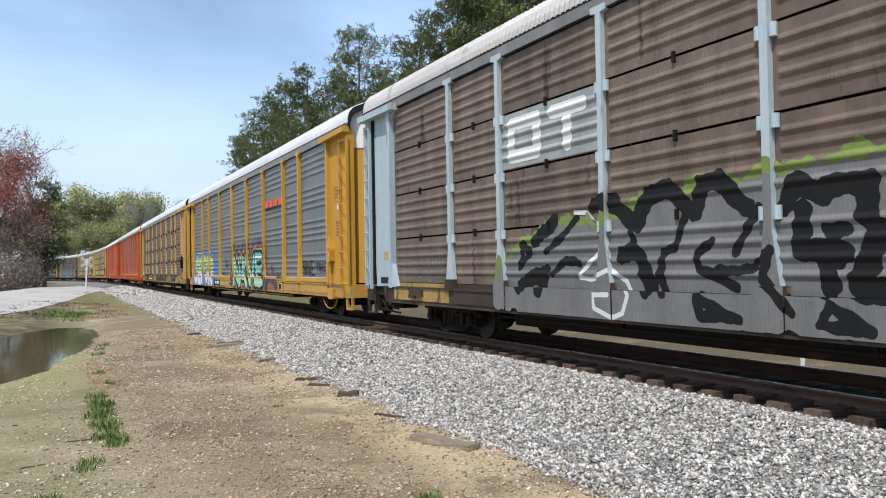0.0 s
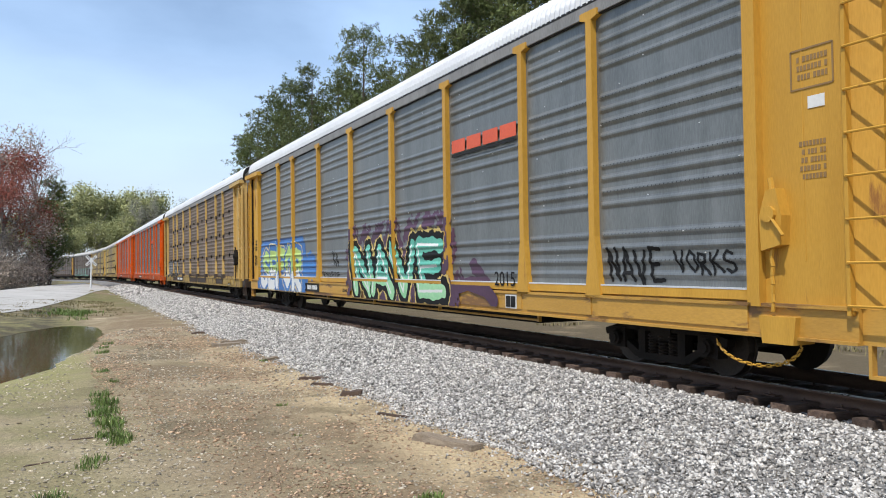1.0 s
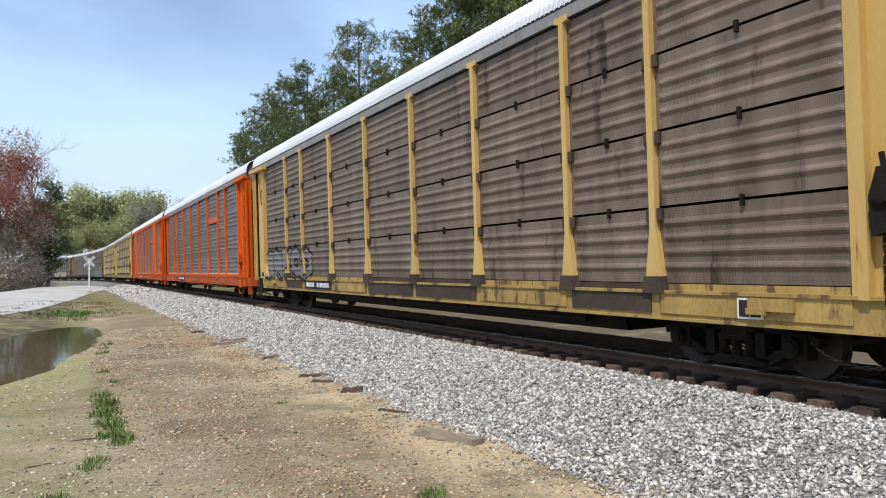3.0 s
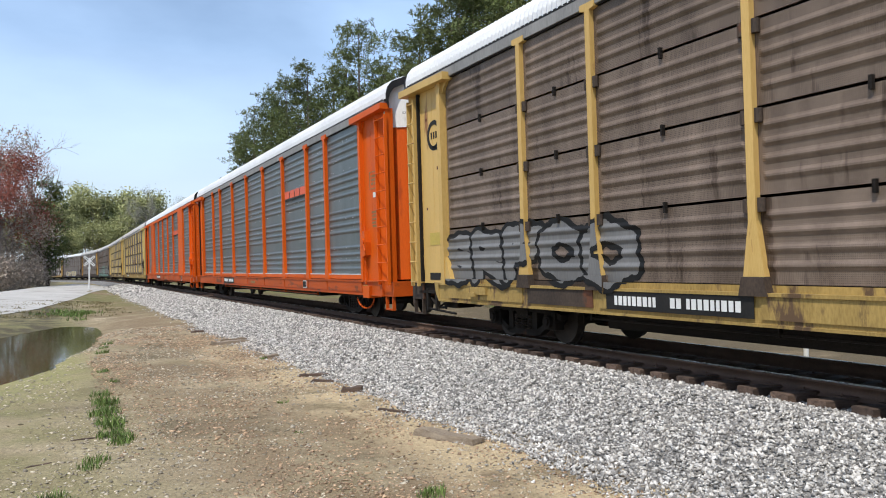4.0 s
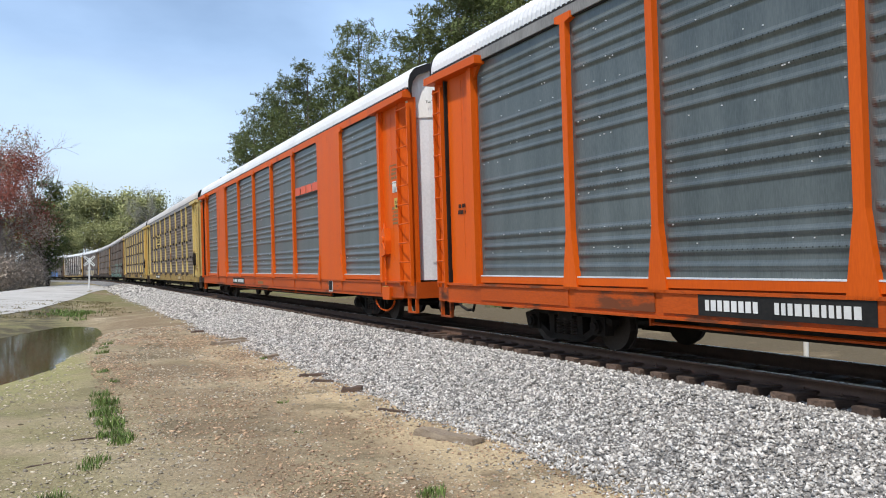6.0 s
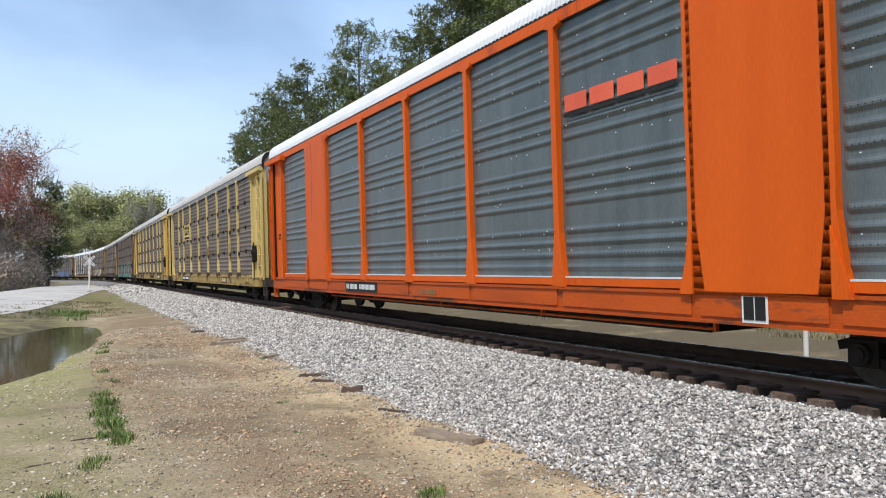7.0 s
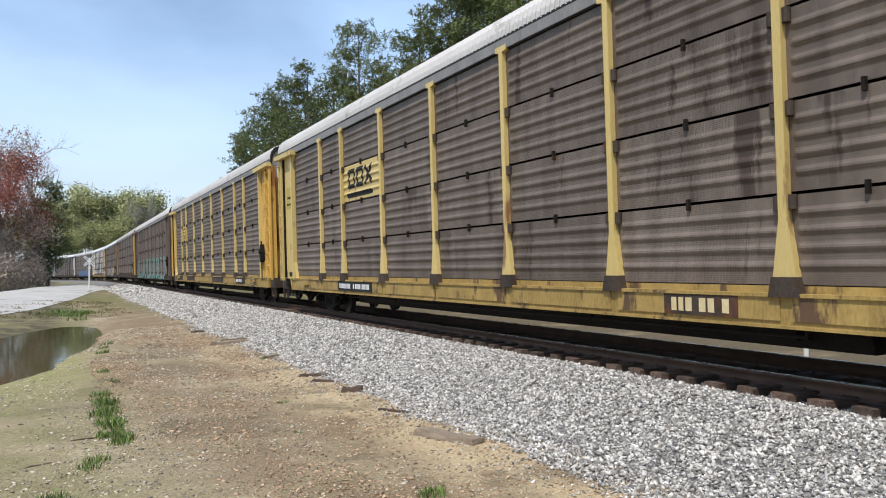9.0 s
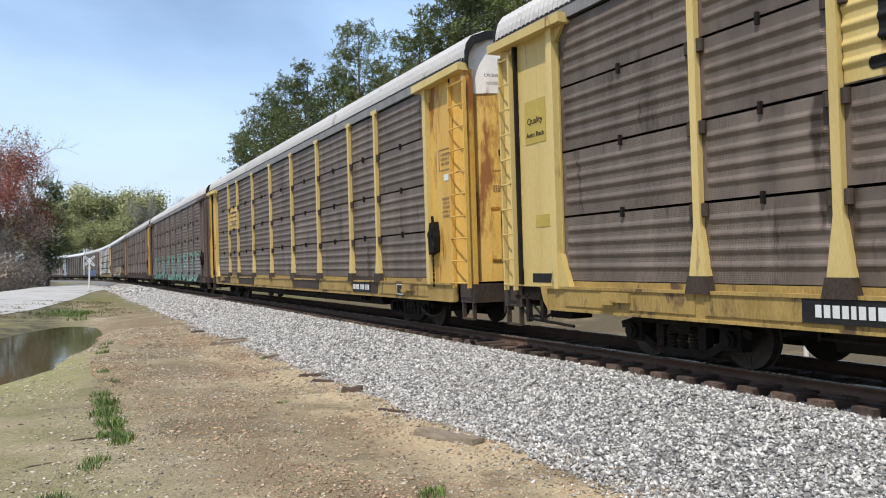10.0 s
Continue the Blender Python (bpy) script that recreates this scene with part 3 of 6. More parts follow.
# ---------------------------------------------------------------- the train
CAR_PITCH, SPEED, FIRST_JOINT = 28.6, 14.954, 18.738
POSTS = (-9.05, -7.15, -4.29, -1.43, 1.43, 4.29, 7.15, 9.05)
BAYS = [(-11.93, -9.05)] + list(zip(POSTS[:-1], POSTS[1:])) + [(9.05, 11.93)]
FACE = 1.50
BOTTOM, TOP = 1.12, 5.16


def rib(z, style):
    """How far the pressed sheet stands out at this height: four rounded ribs to a sheet, flat along its seams."""
    if style == "plain":
        return 0.0
    u = (z - BOTTOM) % 1.01
    k = min(max(round((u - 0.22) / 0.19), 0), 3)
    w = abs(u - 0.22 - 0.19 * k) / 0.068
    return 0.029 * (0.5 + 0.5 * math.cos(w * math.pi)) if w < 1 else 0.0


def sheet(width, z0, z1, style):
    """Pressed side sheet whose ribs run out flat just before the posts."""
    def build(bm):
        rows = []
        n = int((z1 - z0) / (0.022 if style != "plain" else 0.2))
        for k in range(n + 1):
            z = z0 + (z1 - z0) * k / n
            x = -FACE - rib(z, style)
            rows.append([bm.verts.new((a, y, z)) for a, y in ((-FACE, -width / 2), (-FACE, -width / 2 + 0.05), (x, -width / 2 + 0.12), (x, width / 2 - 0.12),
                                                              (-FACE, width / 2 - 0.05), (-FACE, width / 2))])
        for a, b in zip(rows, rows[1:]):
            for i in range(5):
                bm.faces.new((a[i], a[i + 1], b[i + 1], b[i]))
        back = [bm.verts.new((-FACE + 0.03, t * width / 2, z)) for z in (z0, z1) for t in (-1, 1)]
        bm.faces.new([back[0], back[1]] + rows[0][::-1])
        bm.faces.new([back[2], back[3]] + rows[-1][::-1])
        bm.faces.new((back[0], back[2], back[3], back[1]))
    return build


def post_new(bm):
    plate(bm, [(-0.065, 1.9), (-0.18, 1.0), (0.18, 1.0), (0.065, 1.9), (0.065, 5.1), (0.2, 5.14), (0.2, 5.24), (-0.2, 5.24), (-0.2, 5.14), (-0.065, 5.1)], -1.60, -FACE)


def post_old(bm):
    plate(bm, [(-0.055, 1.85), (-0.15, 1.22), (0.15, 1.22), (0.055, 1.85), (0.055, 5.12), (0.17, 5.14), (0.17, 5.23), (-0.17, 5.23), (-0.17, 5.14), (-0.055, 5.12)], -1.585, -FACE)


def post_foot(bm):
    plate(bm, [(-0.15, 1.22), (-0.2, 1.0), (0.2, 1.0), (0.15, 1.22)], -1.62, -FACE)


def clip(bm):
    box(bm, -FACE - 0.05, -FACE, -0.02, 0.02, -0.09, 0.05)


def hinge_lug(bm):
    tube(bm, (-1.535, 0, -0.08), (-1.535, 0, 0.08), 0.048, 10)


def wide_plate(bm):
    plate(bm, [(-0.95, 1.0), (0.95, 1.0), (0.95, 5.2), (-0.95, 5.2)], -1.60, -FACE)
    for s in (-1, 1):
        plate(bm, [(s * 1.17, 1.0), (s * 0.95, 1.0), (s * 0.95, 1.75)], -1.63, -FACE)


def roof_sheet(bm):
    prof = [(-1.55, 5.36), (-1.545, 5.50), (-1.50, 5.65), (-1.39, 5.79), (-1.08, 5.92), (-0.5, 5.99), (0, 6.01)]
    prof += [(-x, z) for x, z in prof[-2::-1]]
    rows, k, y = [], 0, -13.75
    while y < 13.76:
        lift = (0.0, 0.034, 0.034, 0.0)[k % 4]
        row = []
        for x, z in prof:
            d = Vector((x, z - 4.6)).normalized() * lift
            row.append(bm.verts.new((x + d.x, y, z + d.y)))
        rows.append(row)
        y += (0.052, 0.012, 0.058, 0.012)[k % 4]
        k += 1
    for a, b in zip(rows, rows[1:]):
        for i in range(len(prof) - 1):
            bm.faces.new((a[i], a[i + 1], b[i + 1], b[i]))


def roof_lip(bm):
    """Side rail between the panels and the roof sheets."""
    box(bm, -1.57, -1.49, -13.6, 13.6, 5.17, 5.35)


def roof_gap_shade(bm):
    """Black strips for the shade in the slots between roof corrugations and rail, and under the rail."""
    box(bm, -1.573, -1.50, -13.6, 13.6, 5.352, 5.395)
    box(bm, -1.545, -1.49, -12.0, 12.0, 5.15, 5.168)


def roof_end_rim(bm):
    """Black band put in for the shade of the gap where the roof sheets stop short of the domed end."""
    prof = [(-1.56, 5.30), (-1.555, 5.50), (-1.51, 5.66), (-1.40, 5.80), (-1.08, 5.93), (-0.5, 6.0), (0, 6.02)]
    prof += [(-x, z) for x, z in prof[-2::-1]]
    rows = [[bm.verts.new((x * k, y, z + (k - 1) * 4)) for x, z in prof] for y, k in ((13.74, 1.0), (13.78, 1.0), (13.78, 0.96), (13.74, 0.96))]
    for a, b in zip(rows, rows[1:] + rows[:1]):
        for i in range(len(prof) - 1):
            bm.faces.new((a[i], a[i + 1], b[i + 1], b[i]))


def sill_beam(bm):
    prism(bm, [(-1.44, 0.68), (-1.50, 0.655), (-1.585, 0.655), (-1.585, 0.69), (-1.56, 0.69), (-1.56, 0.995), (-1.60, 1.0), (-1.60, 1.04), (-1.44, 1.04)], -13.2, 13.2)


def short_sill(bm):
    """Side sill that stops short of the trailing corner, its end cut on a slant."""
    prism(bm, [(-1.44, 0.68), (-1.50, 0.655), (-1.585, 0.655), (-1.585, 0.69), (-1.56, 0.69), (-1.56, 0.995), (-1.60, 1.0), (-1.60, 1.04), (-1.44, 1.04)], -13.0, 12.3)
    plate(bm, [(12.3, 1.04), (12.3, 0.66), (12.42, 0.8), (12.5, 1.04)], -1.58, -1.46)


def corner_steel(bm):
    """Dark crossbearer, step brackets and lever work under the trailing corner."""
    box(bm, -1.46, -1.2, 12.2, 13.55, 0.86, 1.02)
    box(bm, -1.5, -1.42, 12.55, 12.63, 0.48, 0.9)
    box(bm, -1.5, -1.42, 12.98, 13.06, 0.42, 0.9)
    box(bm, -1.5, -1.44, 12.3, 13.4, 0.80, 0.86)
    tube(bm, (-1.48, 11.75, 0.42), (-1.46, 13.0, 0.47), 0.026, 6)
    tube(bm, (-1.4, 12.0, 0.72), (-1.45, 12.7, 0.47), 0.022, 6)
    tube(bm, (-1.47, 12.5, 0.46), (-1.45, 12.9, 0.7), 0.02, 6)
    box(bm, -1.25, -0.85, 12.1, 12.7, 0.5, 0.84)


def door_slot(bm):
    box(bm, -1.517, -1.5, -0.35, 0.2, 1.09, 1.24)


def door_foot(bm):
    """Sloping gusset at the foot of the corner post, spreading over the sill."""
    plate(bm, [(-0.28, 1.02), (0.22, 1.02), (0.10, 1.55), (-0.06, 1.55)], -1.60, -1.5)


def pad_bracket(bm):
    box(bm, -1.63, -1.57, -0.3, 0.3, 0.84, 0.98)
    box(bm, -1.66, -1.57, 0.05, 0.3, 0.80, 0.87)


def door_fold(bm):
    """Raised borders and the faint middle fold of the corner door."""
    box(bm, -1.518, -1.505, -0.60, -0.56, 1.3, 5.05)
    box(bm, -1.518, -1.505, 0.50, 0.54, 1.3, 5.05)
    box(bm, -1.514, -1.505, -0.035, -0.02, 1.5, 5.0)
    for k in range(9):
        for y in (-0.58, 0.52):
            tube(bm, (-1.525, y, 1.6 + k * 0.4), (-1.505, y, 1.6 + k * 0.4), 0.012, 6)


def sill_plate(width):
    def build(bm):
        box(bm, -1.578, -1.56, -width / 2 + 0.03, width / 2 - 0.03, 0.74, 1.0)
        box(bm, -1.50, -1.46, -width / 2 + 0.1, width / 2 - 0.1, 1.04, BOTTOM)
    return build


def ledge_board(width):
    def build(bm):
        box(bm, -1.57, -1.5, -width / 2 + 0.04, width / 2 - 0.04, 1.065, BOTTOM + 0.06)
    return build


def ledge_strip(width):
    def build(bm):
        box(bm, -1.574, -1.5, -width / 2 + 0.04, width / 2 - 0.04, BOTTOM + 0.06, BOTTOM + 0.08)
    return build


def deck(bm):
    prism(bm, [(-1.06, 0.93), (-0.9, 0.365), (0.9, 0.365), (1.06, 0.93)], -7.7, 7.7)
    shallow_deck(bm)


def shallow_deck(bm):
    prism(bm, [(-1.2, 0.94), (-1.1, 0.47), (1.1, 0.47), (1.2, 0.94)], -6.9, 6.9)
    box(bm, -1.44, 1.44, -13.4, 13.4, 0.94, 1.02)
    box(bm, -0.35, 0.35, -13.7, 13.7, 0.6, 0.94)
    for y in (-13.3, -6.6, -3.3, 0, 3.3, 6.6, 13.3):
        box(bm, -1.44, 1.44, y - 0.09, y + 0.09, 0.66, 0.94)
    box(bm, -1.42, 1.42, -12.0, 12.0, 2.9, 2.95)


def truss_rod(bm):
    for a, b in ((-7.2, -3.4), (-3.4, 0.4), (0.4, 4.2), (4.2, 7.6)):
        tube(bm, (-1.30, a, 0.55), (-1.30, b, 0.55), 0.022, 6)
    for y in (-7.2, -3.4, 0.4, 4.2, 7.6):
        box(bm, -1.33, -1.27, y - 0.02, y + 0.02, 0.52, 0.7)


def end_door_panel(bm):
    plate(bm, [(-0.62, 1.02), (0.62, 1.02), (0.62, 5.16), (-0.62, 5.16)], -1.51, -1.47)


def end_stake(bm):
    box(bm, -1.62, -1.47, -0.06, 0.06, 1.0, 5.2)
    box(bm, -1.60, -1.47, 0.06, 0.13, 1.0, 5.16)


def header(bm):
    plate(bm, [(-1.15, 5.1), (1.0, 5.13), (1.0, 5.27), (-1.15, 5.25)], -1.72, -1.47)
    plate(bm, [(-1.02, 5.1), (-0.72, 4.78), (-0.66, 4.85), (-0.6, 5.1)], -1.56, -1.47)


def ladder_frame(bm):
    box(bm, -1.635, -1.56, -0.022, 0.022, 0.95, 5.0)


def hollow_panel(bm, y0, y1, deep):
    """Upright panel folded inwards behind the ladder."""
    mid = (y0 + y1) / 2
    outline = [(-1.575, y0), (-1.575 + deep, mid), (-1.575, y1), (-1.38, y1), (-1.38, y0)]
    a = [bm.verts.new((x, y, 1.02)) for x, y in outline]
    b = [bm.verts.new((x, y, 5.16)) for x, y in outline]
    n = len(a)
    for k in range(n):
        bm.faces.new((a[k], a[(k + 1) % n], b[(k + 1) % n], b[k]))
    bm.faces.new((a[0], a[1], a[4]))
    bm.faces.new((a[1], a[2], a[3], a[4]))
    bm.faces.new((b[0], b[1], b[4]))
    bm.faces.new((b[1], b[2], b[3], b[4]))


def corner_panel(bm):
    hollow_panel(bm, -0.27, 0.34, 0.16)


def narrow_corner(bm):
    hollow_panel(bm, -0.27, 0.08, 0.15)


def door_gap(bm):
    # proud dark strip that stands for the shade inside the gap beside the ladder
    box(bm, -1.585, -1.5, -0.025, 0.025, 1.05, 5.1)


def rung(bm, half=0.3):
    tube(bm, (-1.645, -half, 0), (-1.645, half, 0), 0.014, 6)
    for y in (-half, half):
        tube(bm, (-1.60, y, 0), (-1.645, y, 0), 0.014, 6)


def arc_points(z_list, bulge=0.42, inset=0.02, y0=13.45):
    cols = [(x, y0 + bulge * (1 - (abs(x) / 1.42) ** 2.4) ** 0.8 + inset) for x in np.linspace(-1.42, 1.42, 17)]
    return [[(x, y, z) for x, y in cols] for z in z_list]


def end_shell(z_list):
    """Outward-curved end doors over a span of heights, with their thickness."""
    def build(bm):
        outer = [[bm.verts.new(p) for p in row] for row in arc_points(z_list)]
        for a, b in zip(outer, outer[1:]):
            for i in range(len(a) - 1):
                bm.faces.new((a[i], a[i + 1], b[i + 1], b[i]))
        inner = [[bm.verts.new((x, y - 0.06, z)) for x, y, z in row] for row in arc_points((z_list[0], z_list[-1]))]
        for i in range(len(outer[0]) - 1):
            bm.faces.new((outer[0][i], outer[0][i + 1], inner[0][i + 1], inner[0][i]))
            bm.faces.new((outer[-1][i], outer[-1][i + 1], inner[-1][i + 1], inner[-1][i]))
    return build


def end_cap(bm):
    """The domed top over the end doors, closing the roof's end."""
    prof = [(-1.42, 4.72), (-1.47, 5.2), (-1.46, 5.5), (-1.38, 5.72), (-1.05, 5.87), (-0.5, 5.95), (0, 5.97)]
    prof += [(-x, z) for x, z in prof[-2::-1]]
    front = [bm.verts.new((x, 13.5 + 0.4 * (1 - min(abs(x) / 1.46, 1) ** 2.4) ** 0.8 * (1 if z < 5.3 else 0.75), z)) for x, z in prof]
    back = [bm.verts.new((x, 13.3, z + 0.03)) for x, z in prof]
    for i in range(len(prof) - 1):
        bm.faces.new((front[i], front[i + 1], back[i + 1], back[i]))
    low = [bm.verts.new((x, 13.5 + 0.4 * (1 - min(abs(x) / 1.46, 1) ** 2.4) ** 0.8, 4.72)) for x in [p[0] for p in prof]]
    for i in range(1, len(prof) - 2):
        bm.faces.new((low[i], low[i + 1], front[i + 1], front[i]))


def end_slot(bm, a):
    pts = arc_points((3.50, 3.62), inset=0.032)
    rows = [[bm.verts.new(p) for p in row[a:a + 4]] for row in pts]
    for i in range(3):
        bm.faces.new((rows[0][i], rows[0][i + 1], rows[1][i + 1], rows[1][i]))


def end_hatch(bm, s):
    for a, b, z0, z1 in ((s, s + 4, 1.45, 1.49), (s, s + 4, 2.42, 2.5), (s, s + 1, 1.45, 2.5), (s + 3, s + 4, 1.45, 2.5)):
        pts = arc_points((z0, z1), inset=0.045)
        rows = [[bm.verts.new(p) for p in row[a:b + 1]] for row in pts]
        for i in range(b - a):
            bm.faces.new((rows[0][i], rows[0][i + 1], rows[1][i + 1], rows[1][i]))


def end_sill(bm):
    box(bm, -1.5, 1.5, 13.2, 13.75, 0.66, 1.02)


def jack_pad(bm):
    plate(bm, [(-0.24, 0.9), (-0.2, 0.6), (0.2, 0.6), (0.24, 0.9)], -1.64, -1.3)


def stirrup(bm):
    """One bent step iron under the corner."""
    plate(bm, [(-0.22, 0.68), (-0.22, 0.33), (0.22, 0.33), (0.22, 0.68), (0.185, 0.68), (0.185, 0.365), (-0.185, 0.365), (-0.185, 0.68)], -1.5, -1.42)


def coupler(bm):
    box(bm, -0.12, 0.12, 13.5, 14.12, 0.72, 0.92)
    box(bm, -0.2, 0.16, 14.05, 14.36, 0.66, 0.98)
    box(bm, -0.22, 0.22, 13.4, 13.78, 0.58, 1.02)


def air_hose(x):
    def build(bm):
        pts = [Vector((x, 13.7, 0.76)), Vector((x * 0.97, 13.86, 0.58)), Vector((x * 0.9, 13.99, 0.44)), Vector((x * 0.8, 14.14, 0.37)), Vector((x * 0.7, 14.27, 0.38))]
        for p, q in zip(pts, pts[1:]):
            tube(bm, p, q, 0.03, 6)
        box(bm, x - 0.045, x + 0.045, 13.6, 13.72, 0.7, 0.82)
    return build


def cut_lever(bm):
    tube(bm, (-1.45, 13.78, 0.8), (-0.2, 13.88, 0.76), 0.016, 6)
    tube(bm, (-1.45, 13.78, 0.8), (-1.47, 13.80, 0.52), 0.016, 6)


def knuckle_pin(bm):
    tube(bm, (-0.02, 14.2, 0.6), (-0.02, 14.2, 1.03), 0.03, 8)


def hand_brake(bm):
    plate(bm, [(-0.13, 1.68), (0.12, 1.62), (0.14, 2.0), (0.05, 2.28), (-0.08, 2.3), (-0.15, 2.0)], -1.66, -1.5)
    tube(bm, (-1.64, 0.0, 2.02), (-1.70, 0.0, 2.02), 0.09, 10)
    tube(bm, (-1.68, 0.02, 2.05), (-1.70, -0.2, 1.78), 0.018, 6)
    tube(bm, (-1.6, 0.0, 2.25), (-1.6, 0.03, 2.42), 0.03, 6)
    for k in range(7):
        tube(bm, (-1.6, 0.02 + 0.012 * (k % 2), 1.64 - k * 0.1), (-1.6, 0.03 - 0.012 * (k % 2), 1.55 - k * 0.1), 0.022, 5)


def chain(bm):
    """Slack brake chain, link by link."""
    n = 26
    pts = [Vector((-1.5, 0.6 * math.cos(a), 0.62 - 0.3 * math.sin(a))) for a in np.linspace(0.2, math.pi - 0.1, n)]
    for k, (p, q) in enumerate(zip(pts, pts[1:])):
        off = Vector((0.016, 0, 0)) if k % 2 else Vector((0, 0.006, 0.014))
        for t in (-1, 1):
            tube(bm, p + off * t, q + off * t, 0.009, 5)


def side_frame(bm):
    """Cast truck side: top chord, slanting struts, spring seat and journal boxes, with windows left open."""
    bars_ = ([(-1.2, 0.52), (-0.75, 0.64), (0.75, 0.64), (1.2, 0.52), (1.18, 0.42), (0.72, 0.53), (-0.72, 0.53), (-1.18, 0.42)],
             [(-1.05, 0.46), (-0.88, 0.46), (-0.40, 0.20), (-0.52, 0.14)], [(1.05, 0.46), (0.88, 0.46), (0.40, 0.20), (0.52, 0.14)],
             [(-0.54, 0.22), (0.54, 0.22), (0.46, 0.12), (-0.46, 0.12)],
             [(-0.46, 0.58), (-0.32, 0.58), (-0.32, 0.18), (-0.46, 0.18)], [(0.32, 0.58), (0.46, 0.58), (0.46, 0.18), (0.32, 0.18)])
    for outline in bars_:
        plate(bm, outline, -1.09, -0.95)
    for y in (-0.89, 0.89):
        box(bm, -1.12, -0.94, y - 0.17, y + 0.17, 0.26, 0.55)
        tube(bm, (-1.06, y, 0.4), (-1.19, y, 0.4), 0.115, 12)
        tube(bm, (-1.19, y, 0.4), (-1.22, y, 0.4), 0.075, 10)


def coil_spring(bm):
    """One coil spring between seat and bolster, its turns as one grooved body."""
    n, rows = 10, []
    for k in range(13):
        r, z = (0.085 if k % 2 else 0.055), 0.22 + k * 0.023
        rows.append([bm.verts.new((-1.04 + r * math.cos(i * math.tau / n), r * math.sin(i * math.tau / n), z)) for i in range(n)])
    for a, b in zip(rows, rows[1:]):
        for i in range(n):
            bm.faces.new((a[i], a[(i + 1) % n], b[(i + 1) % n], b[i]))
    bm.faces.new(rows[0][::-1])
    bm.faces.new(rows[-1])


def bolster(bm):
    box(bm, -1.1, 1.1, -0.2, 0.2, 0.42, 0.64)
    box(bm, -0.9, 0.9, -0.45, -0.3, 0.3, 0.4)
    box(bm, -0.9, 0.9, 0.3, 0.45, 0.3, 0.4)


def wheel_set(bm):
    for s in (-1, 1):
        tube(bm, (s * 0.685, 0, 0), (s * 0.71, 0, 0), 0.425, 20)
        tube(bm, (s * 0.71, 0, 0), (s * 0.81, 0, 0), 0.40, 20, 0.392)
        tube(bm, (s * 0.81, 0, 0), (s * 0.83, 0, 0), 0.32, 12, 0.1)
        box(bm, *sorted((s * 0.812, s * 0.822)), -0.05, 0.05, 0.15, 0.36)
    tube(bm, (-1.0, 0, 0), (1.0, 0, 0), 0.085, 10)


WHEELS = []


def make_truck(car, y):
    truck = part("truck", "bolster", bolster, "grime", car, (0, y, 0), label="grimy two-axle steel freight truck")
    for turn in (0, math.pi):
        part("side_frame", "side_frame", side_frame, "grime", truck, (0, 0, 0), turn)
        for dy in (-0.2, 0.0, 0.2):
            part("coil_spring", "coil_spring", coil_spring, "wheel", truck, (0, dy, 0), turn)
    for dy in (-0.89, 0.89):
        w = part("wheelset", "wheel_set", wheel_set, "wheel", truck, (0, dy, 0.40))
        WHEELS.append((w, Vector((0, dy, 0.40))))
    return truck


# Spray-paint letters: strokes in a unit box, y to the right, z up.
GLYPHS = {
    "N": [[(0.1, 0), (0.12, 1), (0.88, 0.02), (0.9, 1)]],
    "A": [[(0, 0), (0.45, 1), (0.95, 0)], [(0.2, 0.35), (0.75, 0.35)]],
    "V": [[(0, 1), (0.45, 0), (0.95, 1)]],
    "E": [[(0.95, 0.95), (0.12, 1), (0.05, 0), (0.95, 0.03)], [(0.1, 0.5), (0.75, 0.53)]],
    "F": [[(0.95, 0.97), (0.1, 1), (0.05, 0)], [(0.1, 0.52), (0.75, 0.55)]],
    "O": [[(0.5, 1), (0.08, 0.75), (0.08, 0.25), (0.5, 0), (0.92, 0.25), (0.92, 0.75), (0.5, 1)]],
    "R": [[(0.06, 0), (0.08, 1), (0.8, 0.9), (0.8, 0.6), (0.1, 0.48), (0.95, 0)]],
    "S": [[(0.95, 0.86), (0.5, 1), (0.08, 0.8), (0.2, 0.55), (0.85, 0.42), (0.9, 0.15), (0.45, 0), (0, 0.14)]],
    "K": [[(0.08, 0), (0.08, 1)], [(0.9, 1), (0.12, 0.48), (0.98, 0)]],
    "arrow": [[(0.0, 0.1), (0.5, 0.5), (1.0, 0.95)], [(0.55, 0.98), (1.0, 0.95), (0.95, 0.5)]],
    "star": [[(0.5, 1), (0.25, 0), (1, 0.6), (0, 0.62), (0.78, 0), (0.5, 1)]],
}


def near_strokes(py, pz, strokes):
    """Distance of grid points to the nearest stroke."""
    best = np.full(py.shape, 9.0)
    for line in strokes:
        for (ay, az), (by, bz) in zip(line, line[1:]):
            dy, dz = by - ay, bz - az
            t = np.clip(((py - ay) * dy + (pz - az) * dz) / (dy * dy + dz * dz + 1e-9), 0, 1)
            best = np.minimum(best, np.hypot(py - ay - t * dy, pz - az - t * dz))
    return best


def lay_letters(word, y0, y1, z0, z1, lean=0.0, seed=1):
    """Strokes of a word over a stretch of the car's side. Read from the camera's side, letters run towards the front end."""
    rng = random.Random(seed)
    step, strokes = (y0 - y1) / len(word), []
    for k, ch in enumerate(word):
        for line in GLYPHS[ch]:
            jig = rng.uniform(-0.06, 0.06)
            strokes.append([(y0 - step * (k + 0.12 + 0.76 * u) - lean * w, z0 + (z1 - z0) * (w * 0.86 + 0.07 + jig)) for u, w in line])
    return strokes


DY, DZ = 0.010, 0.008


def paint_grid(y0, y1, z0, z1):
    return np.meshgrid(np.arange(y0, y1, DY) + DY / 2, np.arange(z0, z1, DZ) + DZ / 2)


